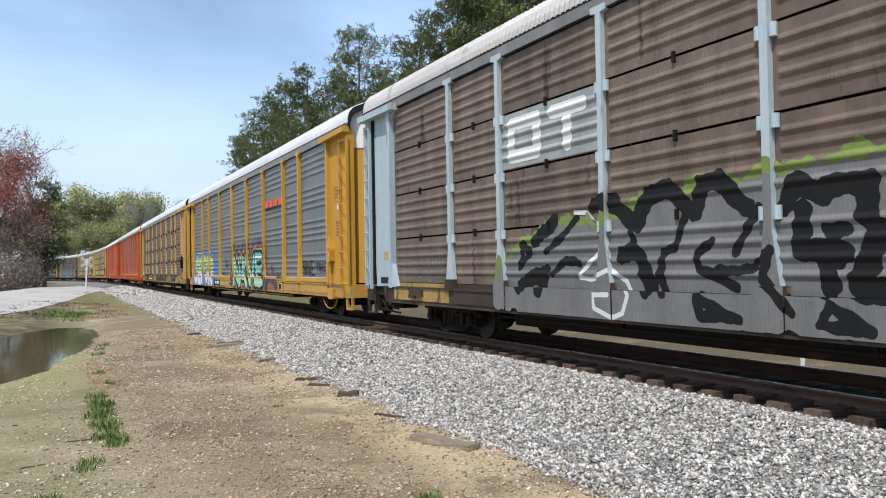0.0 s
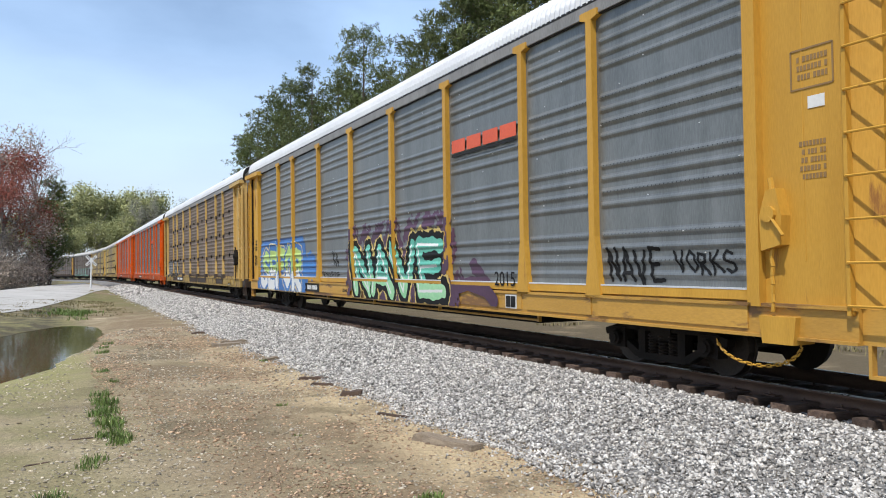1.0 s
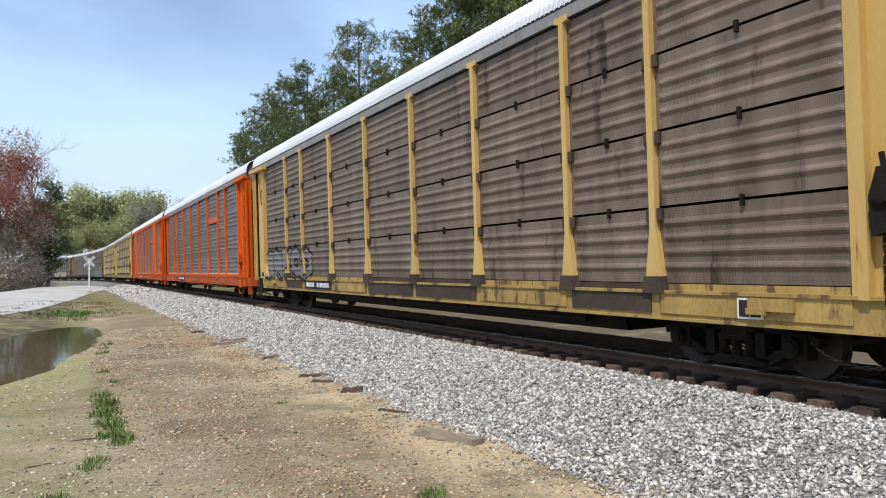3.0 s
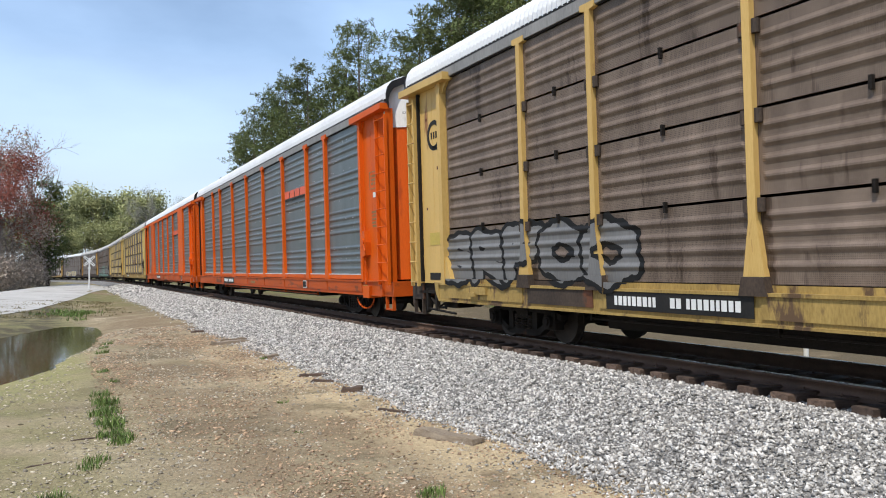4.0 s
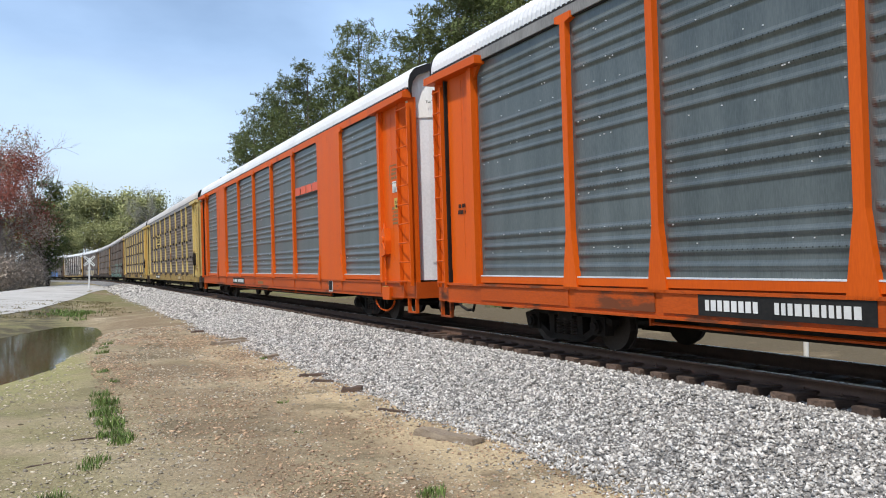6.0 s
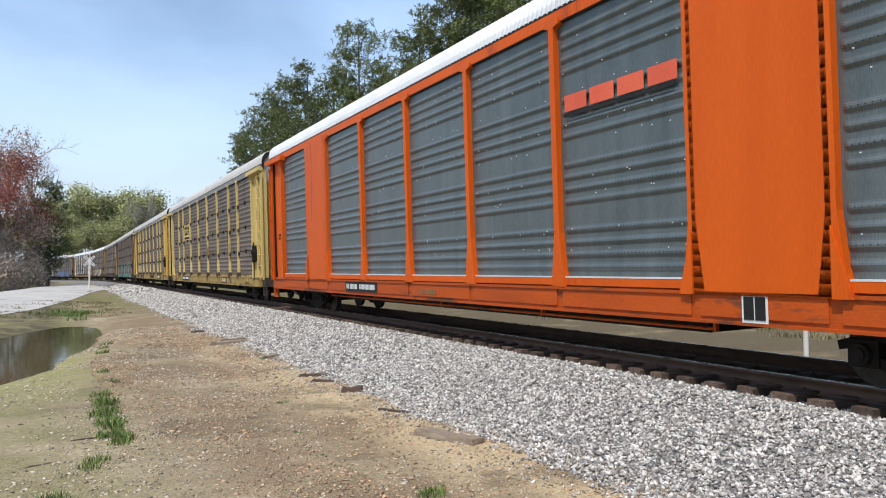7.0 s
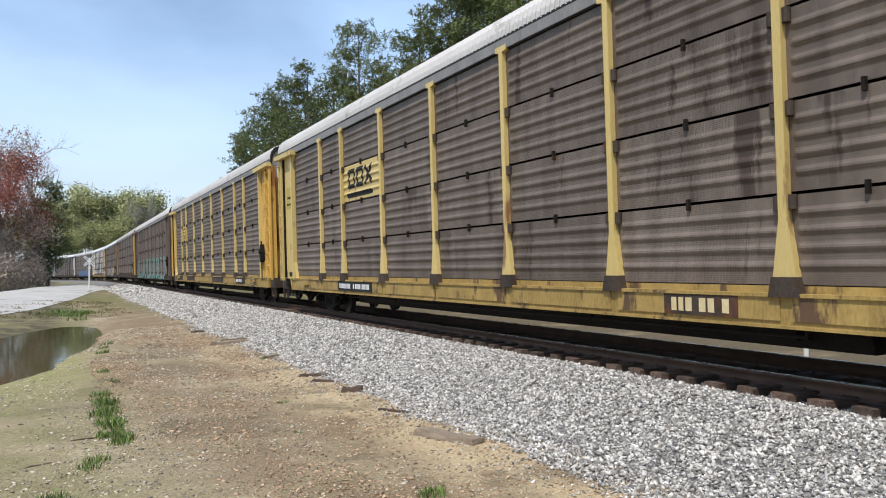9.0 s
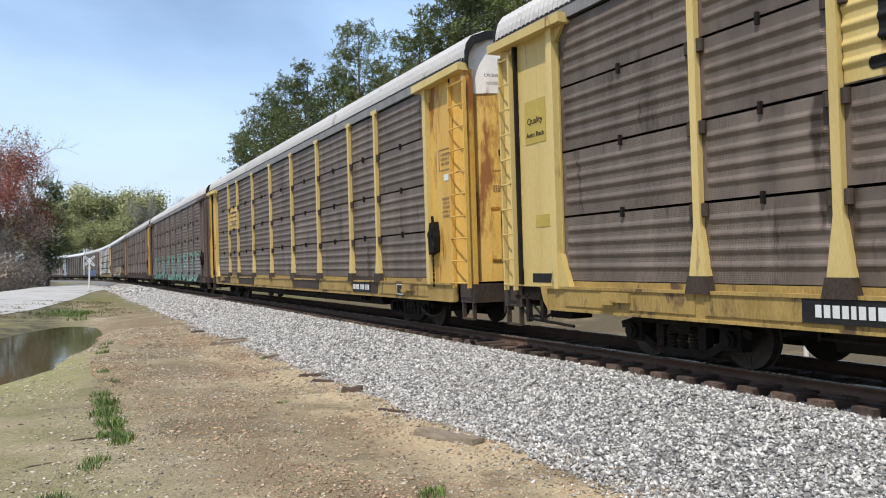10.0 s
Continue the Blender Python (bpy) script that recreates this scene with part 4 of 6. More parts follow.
def paint(car, name, mask, y0, y1, z0, z1, material, lift, style, label):
    """A film of spray paint that follows the pressed ribs and the posts, wherever mask(y, z) holds: one narrow strip for each run along the side."""
    gy, gz = paint_grid(y0, y1, z0, z1)
    keep = mask(gy, gz) if callable(mask) else mask
    v, f = [], []
    ys = gy[0]
    off_post = np.min(np.abs(ys[:, None] - np.array(POSTS)[None, :]), axis=1)
    for r in range(len(gz)):
        if not keep[r].any():
            continue
        z = gz[r, 0]
        wide = (0.065 + max(0, 1.95 - z) * 0.184) if style == "new" else (0.055 + max(0, 1.85 - z) * 0.15)
        kind = np.where(off_post < wide, 2, 1) if z > BOTTOM else np.full(len(ys), 3)
        if style == "old" and z < 1.22:
            kind = np.where(off_post < 0.21, 4, kind)
        code = np.where(keep[r], kind, 0)
        cuts = np.nonzero(np.diff(np.concatenate([[0], code, [0]])))[0]
        for a, b in zip(cuts, cuts[1:]):
            if code[a] == 0:
                continue
            za, zb = z - DZ / 2, z + DZ / 2
            if code[a] == 2:
                xa = xb = (-1.602 if style == "new" else -1.587) - lift
            elif code[a] == 3:
                xa = xb = -1.60 - lift
            elif code[a] == 4:
                xa = xb = -1.622 - lift
            else:
                xa, xb = -FACE - rib(za, style) - lift, -FACE - rib(zb, style) - lift
            ya, yb = ys[a] - DY / 2, ys[b - 1] + DY / 2
            k = len(v)
            v += [(xa, ya, za), (xa, yb, za), (xb, yb, zb), (xb, ya, zb)]
            f.append((k, k + 1, k + 2, k + 3))
    if not f:
        return None
    ob = soup(name, np.array(v), np.array(f), material)
    ob.parent = car
    if label:
        ob["label"] = label
    ob["kind"] = "stuff"
    return ob


def rough_edge(y, z, amount, scale=2.5, seed=0.0):
    """Smooth uneven field between about -amount and amount."""
    a, b = y * scale * 2.1 + seed, z * scale * 2.1 + seed * 1.7
    return amount * (0.5 * np.sin(a + 1.3 * np.sin(b * 1.1)) * np.cos(b * 0.9 + 0.8 * np.sin(a * 0.7)) + 0.3 * np.sin(a * 2.3 + b * 1.9) + 0.2 * np.sin(a * 5.1 - b * 4.3 + seed))


def piece(car, style, word, y0, y1, z0, z1, radius, edge, fill, outline, backing, lean=0.0, back=0.2, low_fill=None, wild=0.0, label="spray-painted graffiti letters"):
    """A graffiti piece: cloud behind, then letter over letter, each with its outline and fill. wild: how far letters run into each other."""
    n = len(word)
    step = (y0 - y1) / n
    letters = []
    for k, ch in enumerate(word):
        a = y0 - step * (k - wild)
        letters.append(lay_letters(ch, a, a - step * (1 + 2 * wild), z0, z1, lean, k + 3))
    lo, hi = min(y0, y1) - 0.6, max(y0, y1) + 0.6
    box_ = (lo, hi, max(z0 - 0.3, 0.69), z1 + 0.4)

    def layers(y, z):
        out = np.zeros(y.shape, dtype=int)
        for k, strokes in enumerate(letters):
            d = near_strokes(y, z, strokes) + rough_edge(y, z, 0.045, 1.6 + 0.3 * k, k * 2.0)
            if backing:
                out[(d + rough_edge(y, z, 0.14, 2.4, 5.0) < radius + edge + back) & (out == 0)] = 1
            out[d < radius + edge] = 2
            out[d < radius] = 3
        return out
    gy, gz = paint_grid(*box_)
    lay = layers(gy, gz)
    if backing:
        paint(car, "paint_cloud", lay == 1, *box_, backing, 0.006, style, "sprayed cloud behind the letters")
    paint(car, "paint_outline", lay == 2, *box_, outline, 0.006, style, label)
    mid = z0 + (z1 - z0) * 0.45
    if low_fill:
        paint(car, "paint_fill", (lay == 3) & (gz > mid + rough_edge(gy, gz, 0.2, 1.5)), *box_, fill, 0.006, style, "")
        paint(car, "paint_fill", (lay == 3) & (gz <= mid + rough_edge(gy, gz, 0.2, 1.5)), *box_, low_fill, 0.006, style, "")
    else:
        paint(car, "paint_fill", lay == 3, *box_, fill, 0.006, style, "")


def jagged_piece(car, style, word, y0, y1, z0, z1):
    """Teal letters packed on black, with a spiky yellow rim and purple blots round it."""
    step = (y0 - y1) / len(word)
    area = (y1 - 1.1, y0 + 1.0, 0.69, z1 + 0.65)
    gy, gz = paint_grid(*area)
    lay = np.zeros(gy.shape, dtype=int)
    hull = np.full(gy.shape, 9.0)
    for k, ch in enumerate(word):
        strokes = lay_letters(ch, y0 - step * k + 0.15, y0 - step * (k + 1) - 0.15, z0, z1, -0.34, k + 3)
        d = near_strokes(gy, gz, strokes) + rough_edge(gy, gz, 0.05, 1.9, k * 2.0)
        shine = near_strokes(gy - 0.07, gz, strokes)
        hull = np.minimum(hull, d)
        lay[d < 0.215] = 1
        lay[d < 0.16] = 2
        lay[(d < 0.16) & (gz < 1.22 + rough_edge(gy, gz, 0.12, 1.5))] = 3
        lay[(d < 0.13) & (shine < 0.03)] = 4
    hull = hull + rough_edge(gy, gz, 0.05, 4.0, 2.0)
    spikes = hull + 0.10 * np.abs(np.sin(gy * 7.0 + gz * 2.0))
    lay[(lay == 0) & (hull < 0.30)] = 1
    lay[(lay == 0) & (spikes < 0.42)] = 5
    lay[(lay == 0) & (hull < 0.72) & (rough_edge(gy, gz, 1.0, 3.2, 1.0) + 0.9 - 1.2 * hull > 0.12)] = 6
    for kind, name, material, label in ((1, "paint_outline", "spray_black", "black ground between the letters"), (2, "paint_fill", "teal", "teal graffiti letters"),
                                        (3, "paint_fill", "mint", "pale mint lower halves of the letters"), (4, "paint_highlight", "spray_white", "white highlights"),
                                        (5, "paint_rim", "rim_yellow", "spiky yellow rim"), (6, "paint_cloud", "purple", "purple blots round the letters")):
        paint(car, name, lay == kind, *area, material, 0.008, style, label)


def scrawl(car, style, word, y0, y1, z0, z1, width, material, lean=0.0, seed=2):
    strokes = lay_letters(word, y0, y1, z0, z1, lean, seed)
    paint(car, "paint_tag", lambda y, z: near_strokes(y, z, strokes) < width, min(y0, y1) - 0.3, max(y0, y1) + 0.3, z0 - 0.1, z1 + 0.2, material, 0.008, style,
          "thin spray-painted tag")


def door_scrawl(car, word, y0, y1, z0, z1):
    """A thin black tag on a flat corner door."""
    def build(bm):
        for line in lay_letters(word, y0, y1, z0, z1, -0.03, 4):
            for a, b in zip(line, line[1:]):
                tube(bm, (-1.524, *a), (-1.524, *b), 0.008, 5)
    tagged(part("paint_tag", ("door_scrawl", word), build, "spray_black", car, label="thin black spray-painted tag"), kind="stuff")


def bars(car, name, y, z, width, rows, height, material, x=-1.64, label="stencilled marking"):
    """Lines of small blocks where lettering stands."""
    rng = random.Random(int(abs(y) * 100) + int(z * 10))

    def build(bm):
        for r, zz in enumerate(np.linspace(z, z - height * 1.6 * (rows - 1), rows)):
            u = -width / 2
            while u < width / 2 - height * 0.3:
                w = height * rng.uniform(0.4, 0.65)
                box(bm, x - 0.004, x, y + u, y + u + w, zz - height / 2, zz + height / 2)
                u += w + height * 0.22 + (height * 0.5 if rng.random() < 0.15 else 0)
    return tagged(part(name, (name, y, z, width, rows, x), build, material, car, label=label), kind="stuff")


def slab(car, name, y, z, w, h, material, x=-1.60, label="", skew=0.0):
    def build(bm):
        plate(bm, [(y - w / 2, z - h / 2), (y + w / 2, z - h / 2 + skew), (y + w / 2, z + h / 2 + skew), (y - w / 2, z + h / 2)], x - 0.006, x)
    return part(name, (name, y, z, w, h, x), build, material, car, label=label)


def make_car(label, post, panel, style, door, sill, roof, cap, group="cars of the train", patches="", plated=False, end=""):
    car = new("autorack_car")
    tagged(car, label, "rail car", group)
    part("deck", "deck" if style == "old" else "shallow_deck", deck if style == "old" else shallow_deck, "grime", car, label="dark underframe and decks")
    for turn in (0, math.pi):
        if style == "old" and turn == 0:
            part("side_sill", "short_sill", short_sill, sill, car)
        else:
            part("side_sill", "sill_beam", sill_beam, sill, car, (0, 0, 0), turn)
    part("truss_rod", "truss_rod", truss_rod, "grime" if style == "old" else sill, car)
    for k, (a, b) in enumerate(BAYS):
        w, mid = round(b - a - 0.10, 2), (a + b) / 2
        for turn in (0, math.pi):
            y = mid if turn == 0 else -mid
            if plated and k in (1, 7):
                part("wide_plate", "wide_plate", wide_plate, post, car, (0, y, 0), turn, "broad painted side plate")
                continue
            if turn:
                part("side_panel", ("sheet", w, "plain"), sheet(w, BOTTOM, TOP, "plain"), panel, car, (0, y, 0), turn)
            elif style == "old":
                for q in range(4):
                    z0 = BOTTOM + q * 1.01
                    part("side_panel", ("sheet", w, q, style), sheet(w, z0 + 0.012, z0 + 0.985, style), panel, car, (0, y, 0), turn)
            else:
                part("side_panel", ("sheet", w, style), sheet(w, BOTTOM, TOP, style), panel, car, (0, y, 0), turn)
        if style == "old":
            for q in (1, 2, 3):
                part("panel_clip", "clip", clip, "grime", car, (0, mid, BOTTOM + q * 1.01))
        mat_k = patches[k] if k < len(patches) else ""
        plate_mat = {"d": "dark_sill", "y": "old_yellow", "b": "black"}.get(mat_k, sill)
        if style != "old":
            part("ledge_board", ("ledge", w), ledge_board(w), post, car, (0, mid, 0))
            part("ledge_strip", ("ledge_strip", w), ledge_strip(w), "roof_white", car, (0, mid, 0))
        part("sill_plate", ("sill_plate", w), sill_plate(w), plate_mat, car, (0, mid, 0))
    for y in POSTS:
        for turn in (0, math.pi):
            if style == "old":
                p = part("post", "post_old", post_old, post, car, (0, y, 0), turn)
                if turn == 0:
                    part("foot", "post_foot", post_foot, "dark_sill" if sill == "old_yellow" else sill, p)
                    for q in (1, 2, 3):
                        for dy in (-0.10, 0.10):
                            part("hinge", "hinge_lug", hinge_lug, post if post == "blue_grey" else "dark_sill", p, (0, dy, BOTTOM + q * 1.01 - 0.1))
            else:
                part("post", "post_new", post_new, post, car, (0, y, 0), turn)
    part("roof", "roof_sheet", roof_sheet, roof, car, label="corrugated pale metal roof")
    for turn in (0, math.pi):
        part("roof_rail", "roof_lip", roof_lip, post if plated else "rail_grey", car, (0, 0, 0), turn)
        part("rail_gap", "roof_gap_shade", roof_gap_shade, "black", car, (0, 0, 0), turn)
    for turn in (0, math.pi):
        e = 1 if turn == 0 else -1
        # both sides of both ends
        part("end_door", "end_shell_low", end_shell((1.06, 2.0, 3.0, 3.9, 4.74)), end or door, car, (0, 0, 0), turn, "outward-curved end doors")
        part("end_cap", "end_cap", end_cap, cap, car, (0, 0, 0), turn, "domed end above the doors")
        part("roof_end_rim", "roof_end_rim", roof_end_rim, "black", car, (0, 0, 0), turn)
        for q in (3, 10):
            part("end_slot", ("end_slot", q), functools.partial(end_slot, a=q), "black", car, (0, 0, 0), turn)
            part("end_hatch", ("end_hatch", q), functools.partial(end_hatch, s=q), end or door, car, (0, 0, 0), turn)
        part("end_sill", "end_sill", end_sill, sill if style != "old" else "dark_sill", car, (0, 0, 0), turn)
        coup = part("coupler", "coupler", coupler, "grime", car, (0, 0, 0), turn)
        part("knuckle_pin", "knuckle_pin", knuckle_pin, "dark_sill", coup)
        for x in (-0.6, 0.55):
            part("air_hose", ("air_hose", x), air_hose(x), "black", car, (0, 0, 0), turn)
        part("cut_lever", "cut_lever", cut_lever, "dark_sill", car, (0, 0, 0), turn)
    for side in (0, math.pi):
        for e in (-1, 1):
            m = e if side == 0 else -e
            part("corner_door", "end_door_panel", end_door_panel, door, car, (0, m * 12.55, 0), side)
            part("corner_post", "end_stake", end_stake, post, car, (0, m * 12.0, 0), side)
            part("header", "header" + str(e), header if e > 0 else (lambda bm: (header(bm), bmesh.ops.scale(bm, vec=(1, -1, 1), verts=bm.verts))), post, car,
                 (0, m * 12.75, 0), side)
            if style != "old" and e < 0:
                part("jack_pad", "jack_pad", jack_pad, post, car, (0, m * 12.3, 0), side)
            part("door_fold", "door_fold", door_fold, door, car, (0, m * 12.55, 0), side)
            if e > 0 or style == "old":
                part("door_gap", "door_gap", door_gap, "grime", car, (0, m * 13.1, 0), side)
            part("stirrup", "stirrup", stirrup, sill if style != "old" else "dark_sill", car, (0, m * 13.47, 0), side)
            wide = 0.6 if e < 0 else 0.3
            part("corner_panel", ("corner_panel", wide), corner_panel if e < 0 else narrow_corner, door, car, (0, m * 13.45, 0), side)
            lad = part("ladder", "ladder_frame", ladder_frame, door, car, (0, m * 13.45 - (0.3 if e < 0 else 0.24) * (1 if side == 0 else -1), 0), side)
            part("stile", "ladder_frame", ladder_frame, door, lad, (0, wide, 0))
            for k in range(10):
                part("rung", ("rung", wide), functools.partial(rung, half=wide / 2), door, lad, (0, wide / 2, 1.05 + k * 0.43))
    if style == "old":
        part("corner_steel", "corner_steel", corner_steel, "grime", car, label="dark crossbearer and lever work under the corner")
        part("door_slot", "door_slot", door_slot, "black", car, (0, 12.6, 0))
        part("post_gusset", "door_foot", door_foot, post, car, (0, 11.95, 0))
        for y in (10.6, -10.9):
            part("pad_bracket", "pad_bracket", pad_bracket, sill, car, (0, y, 0))
    part("hand_brake", "hand_brake", hand_brake, "grime" if style == "old" else post, car, (0, -12.25, 0), label="hand brake wheel and housing")
    part("chain", "chain", chain, "grime" if style == "old" else post, car, (0, -11.9, 0))
    for y in (-9.9, 9.9):
        make_truck(car, y)
    return car


CARS = []
A = make_car("weathered brown-grey autorack with pale blue posts and grey graffiti", "blue_grey", "panel_old", "old", "blue_grey", "dark_sill", "roof_grey", "white",
             patches="bbbbbbydy")
B = make_car("golden yellow autorack with galvanised panels and teal graffiti", "yellow", "panel_new", "new", "yellow", "yellow_dirty", "roof_white", "white")
C = make_car("tan autorack with weathered brown-grey slatted panels", "tan", "panel_old", "old", "tan", "old_yellow", "roof_white", "rusty_white", patches="ydyddyydy")
D = make_car("bright orange autorack with dark galvanised panels", "orange", "panel_green", "new", "orange", "orange_dirty", "roof_white", "white")
E_ = make_car("bright orange autorack with broad orange side plates", "orange", "panel_green", "new", "orange", "orange_dirty", "roof_white", "white", plated=True, end="roof_white")
F = make_car("faded yellow autorack with weathered grey panels and yellow emblem", "pale_yellow", "panel_grey", "old", "pale_yellow", "old_yellow", "roof_grey", "white",
             patches="yyyyyyyyy")
G = make_car("rust-streaked yellow autorack with weathered grey panels", "pale_yellow", "panel_grey", "old", "rusty_yellow", "old_yellow", "roof_grey", "rusty_white", patches="ydydyydyd")
H = make_car("brown autorack with maroon ends and teal graffiti", "maroon", "panel_grey", "old", "maroon", "dark_sill", "roof_grey", "white")
I_ = make_car("plain brown autorack with rusty ends", "maroon", "panel_brown", "old", "rusty_yellow", "dark_sill", "roof_grey", "white")
J = make_car("brown autorack with pale graffiti", "maroon", "panel_brown", "old", "maroon", "dark_sill", "roof_white", "white")
K = make_car("faded cream and brown autorack", "white", "panel_grey", "old", "tan", "old_yellow", "roof_white", "white")
L_ = make_car("brown autorack with grey roof", "maroon", "panel_brown", "old", "maroon", "dark_sill", "roof_grey", "rusty_white")
N1 = make_car("dark brown autorack with white ends", "grime", "panel_brown", "old", "white", "dark_sill", "roof_white", "white")
N2 = make_car("dull grey weathered autorack far down the train", "blue_grey", "panel_old", "old", "blue_grey", "dark_sill", "roof_white", "white")
N3 = make_car("faded yellow autorack far down the train", "pale_yellow", "panel_grey", "old", "pale_yellow", "old_yellow", "roof_white", "white")
N4 = make_car("brown autorack far down the train", "maroon", "panel_brown", "old", "maroon", "dark_sill", "roof_grey", "white")
CARS = [A, B, C, D, E_, F, G, H, I_, J, K, L_, N1, N2, N3, N4]

# ---------------------------------------------------------------- paint and markings on the cars


def words(car, text, at, size, material, facing, label):
    """Lettering as a thin mesh. facing: 'side' reads on the camera's side, 'end' on the leading end."""
    cu = bpy.data.curves.new("lettering", "FONT")
    cu.body, cu.size, cu.extrude, cu.align_x = text, size, 0.002, "CENTER"
    tmp = bpy.data.objects.new("lettering", cu)
    me = bpy.data.meshes.new_from_object(tmp)
    bpy.data.objects.remove(tmp)
    me.materials.append(M[material])
    ob = new("lettering", me)
    ob.parent = car
    ob.location = at
    ob.rotation_euler = (math.pi / 2, 0, -math.pi / 2) if facing == "side" else (math.pi / 2, 0, 0)
    ob["label"] = label
    return tagged(ob, kind="stuff")


def panel_fill(car, style, y0, y1, z0, z1, material, label):
    return paint(car, "painted_panel", lambda y, z: (y > y0) & (y < y1) & (z > z0) & (z < z1), y0 - 0.1, y1 + 0.1, z0 - 0.05, z1 + 0.05, material, 0.004, style, label)


def emblem(car, style, y0, y1, z0, z1, field, ink, strokes, width, label):
    panel_fill(car, style, y0, y1, z0, z1, field, label)
    paint(car, "emblem", lambda y, z: near_strokes(y, z, strokes) < width, y0, y1, z0, z1, ink, 0.010, style, "")


def blocks(y0, y1, z0, z1, kinds):
    """Plain block marks side by side: ring, bar, cross."""
    n, out = len(kinds), []
    for k, kind in enumerate(kinds):
        a, b = y0 + (y1 - y0) * (k + 0.18) / n, y0 + (y1 - y0) * (k + 0.82) / n
        if kind == "ring":
            out.append([(a, z0), (a, z1), (b, z1), (b, z0), (a, z0)])
        elif kind == "bar":
            out.append([((a + b) / 2, z0), ((a + b) / 2, z1)])
            out.append([(a, z1), (b, z1)])
        elif kind == "cross":
            out += [[(a, z0), (b, z1)], [(a, z1), (b, z0)]]
        else:
            out.append([(a, z0), (b, z0)])
    return out


def placard(car, y, z, size=1.0):
    p = slab(car, "placard", y, z, 0.36, 0.24 * size, "spray_white", -1.582, "small white data placard")
    slab(p, "print_block", y + 0.08, z, 0.14, 0.19 * size, "black", -1.590)
    slab(p, "print_block", y - 0.08, z, 0.14, 0.19 * size, "black", -1.590)


def stencil_box(car, y, z, w=0.5, h=0.42, material="faint"):
    for dy, dz, ww, hh in ((0, h / 2, w, 0.02), (0, -h / 2, w, 0.02), (-w / 2, 0, 0.02, h), (w / 2, 0, 0.02, h)):
        slab(car, "stencil_line", y + dy, z + dz, ww, hh, material, -1.512)
    bars(car, "stencil", y, z + h * 0.25, w * 0.75, 3, 0.06, material, -1.512)


def number_board(car, y, width, board="black", size=0.13):
    if board:
        slab(car, "number_board", y, 0.87, width, 0.26, board, -1.582, "dark board with pale stencilled number")
    bars(car, "number_mark", y + width * 0.28, 0.87, width * 0.34, 1, size, "spray_white", -1.590)
    bars(car, "number_mark", y - width * 0.2, 0.87, width * 0.46, 1, size, "spray_white", -1.590)


def red_word(car):
    for k in range(4):
        slab(car, "red_mark", -4.5 - 0.62 * (k + 0.5), 3.86, 0.54, 0.25, "red_mark", -1.545, "red block lettering", 0.0)
    slab(car, "mark_underline", -5.7, 3.68, 2.35, 0.05, "black", -1.545)


def corner_marks(car, tail=True):
    """Stencils and stickers common to the leading corner."""
    stencil_box(car, -12.7, 3.55)
    slab(car, "sticker", -12.75, 3.18, 0.2, 0.13, "spray_white", -1.512, "small white sticker")
    bars(car, "stencil", -12.7, 2.75, 0.3, 5, 0.055, "faint", -1.512)
    if tail:
        bars(car, "stencil", 12.6, 2.55, 0.3, 2, 0.075, "black", -1.522)


def door_y(x, out=0.03):
    """Face of the leading end doors at the offset x."""
    return -(13.45 + 0.42 * (1 - (abs(x) / 1.42) ** 2.4) ** 0.8 + 0.02 + out)


def end_print(car, x0, x1, z, rows, high, material):
    """Unreadable print on the curved doors as rows of short bars."""
    def build(bm):
        rng = random.Random(int(z * 100))
        for r in range(rows):
            x, zz = x0, z - r * high * 1.7
            while x < x1:
                w = rng.uniform(0.016, 0.034)
                if rng.random() < 0.82:
                    vs = [bm.verts.new((px, door_y(px, o), pz)) for o in (0.0, 0.008) for px, pz in ((x, zz), (x + w, zz), (x + w, zz + high), (x, zz + high))]
                    for q in ((4, 5, 6, 7), (0, 1, 5, 4), (1, 2, 6, 5), (2, 3, 7, 6), (3, 0, 4, 7)):
                        bm.faces.new([vs[i] for i in q])
                x += w + 0.018
    part("stencil", ("end_print", x0, x1, z), build, material, car)


def rust_patch(car, x, z, w, h, seed, material="rust_patch"):
    """A ragged patch where the paint has flaked from the end doors."""
    def build(bm):
        rng = random.Random(seed)
        n = 22
        mid = bm.verts.new((x, door_y(x, 0.008), z))
        ring = []
        for k in range(n):
            a, r = math.tau * k / n, rng.uniform(0.7, 1.1)
            px, pz = x + w / 2 * r * math.cos(a), z + h / 2 * r * math.sin(a)
            ring.append(bm.verts.new((px, door_y(px, 0.006), pz)))
        for k in range(n):
            bm.faces.new((mid, ring[k], ring[(k + 1) % n]))
    part("rust_patch", ("rust", seed), build, material, car, label="bare rusted patch of flaked paint")


def cap_words(car):
    ob = words(car, "EXCESS HEIGHT CAR", (-0.76, -13.868, 5.03), 0.085, "black", "end", "black warning words on the white end cap")
    ob.rotation_euler = (math.pi / 2, 0, -0.222)


for _car in (B, C, D, E_, F, G):
    cap_words(_car)
for _car in (B, D, F, G, I_):
    end_print(_car, -1.0, -0.6, 3.2, 1, 0.028, "faint")
    end_print(_car, -1.0, -0.55, 2.25 if _car in (B, D) else 2.9, 3, 0.028, "faint")
for _k, (_x, _z, _w, _h) in enumerate(((-0.5, 3.05, 0.36, 0.62), (-0.42, 2.45, 0.2, 0.42), (-1.0, 1.9, 0.16, 0.24), (-0.3, 4.55, 0.2, 0.4))):
    rust_patch(F, _x, _z, _w, _h, 300 + _k)
for _k, (_x, _z, _w, _h) in enumerate(((-0.8, 2.2, 0.2, 0.3), (-0.5, 3.0, 0.24, 0.3))):
    rust_patch(G, _x, _z, _w, _h, 310 + _k)

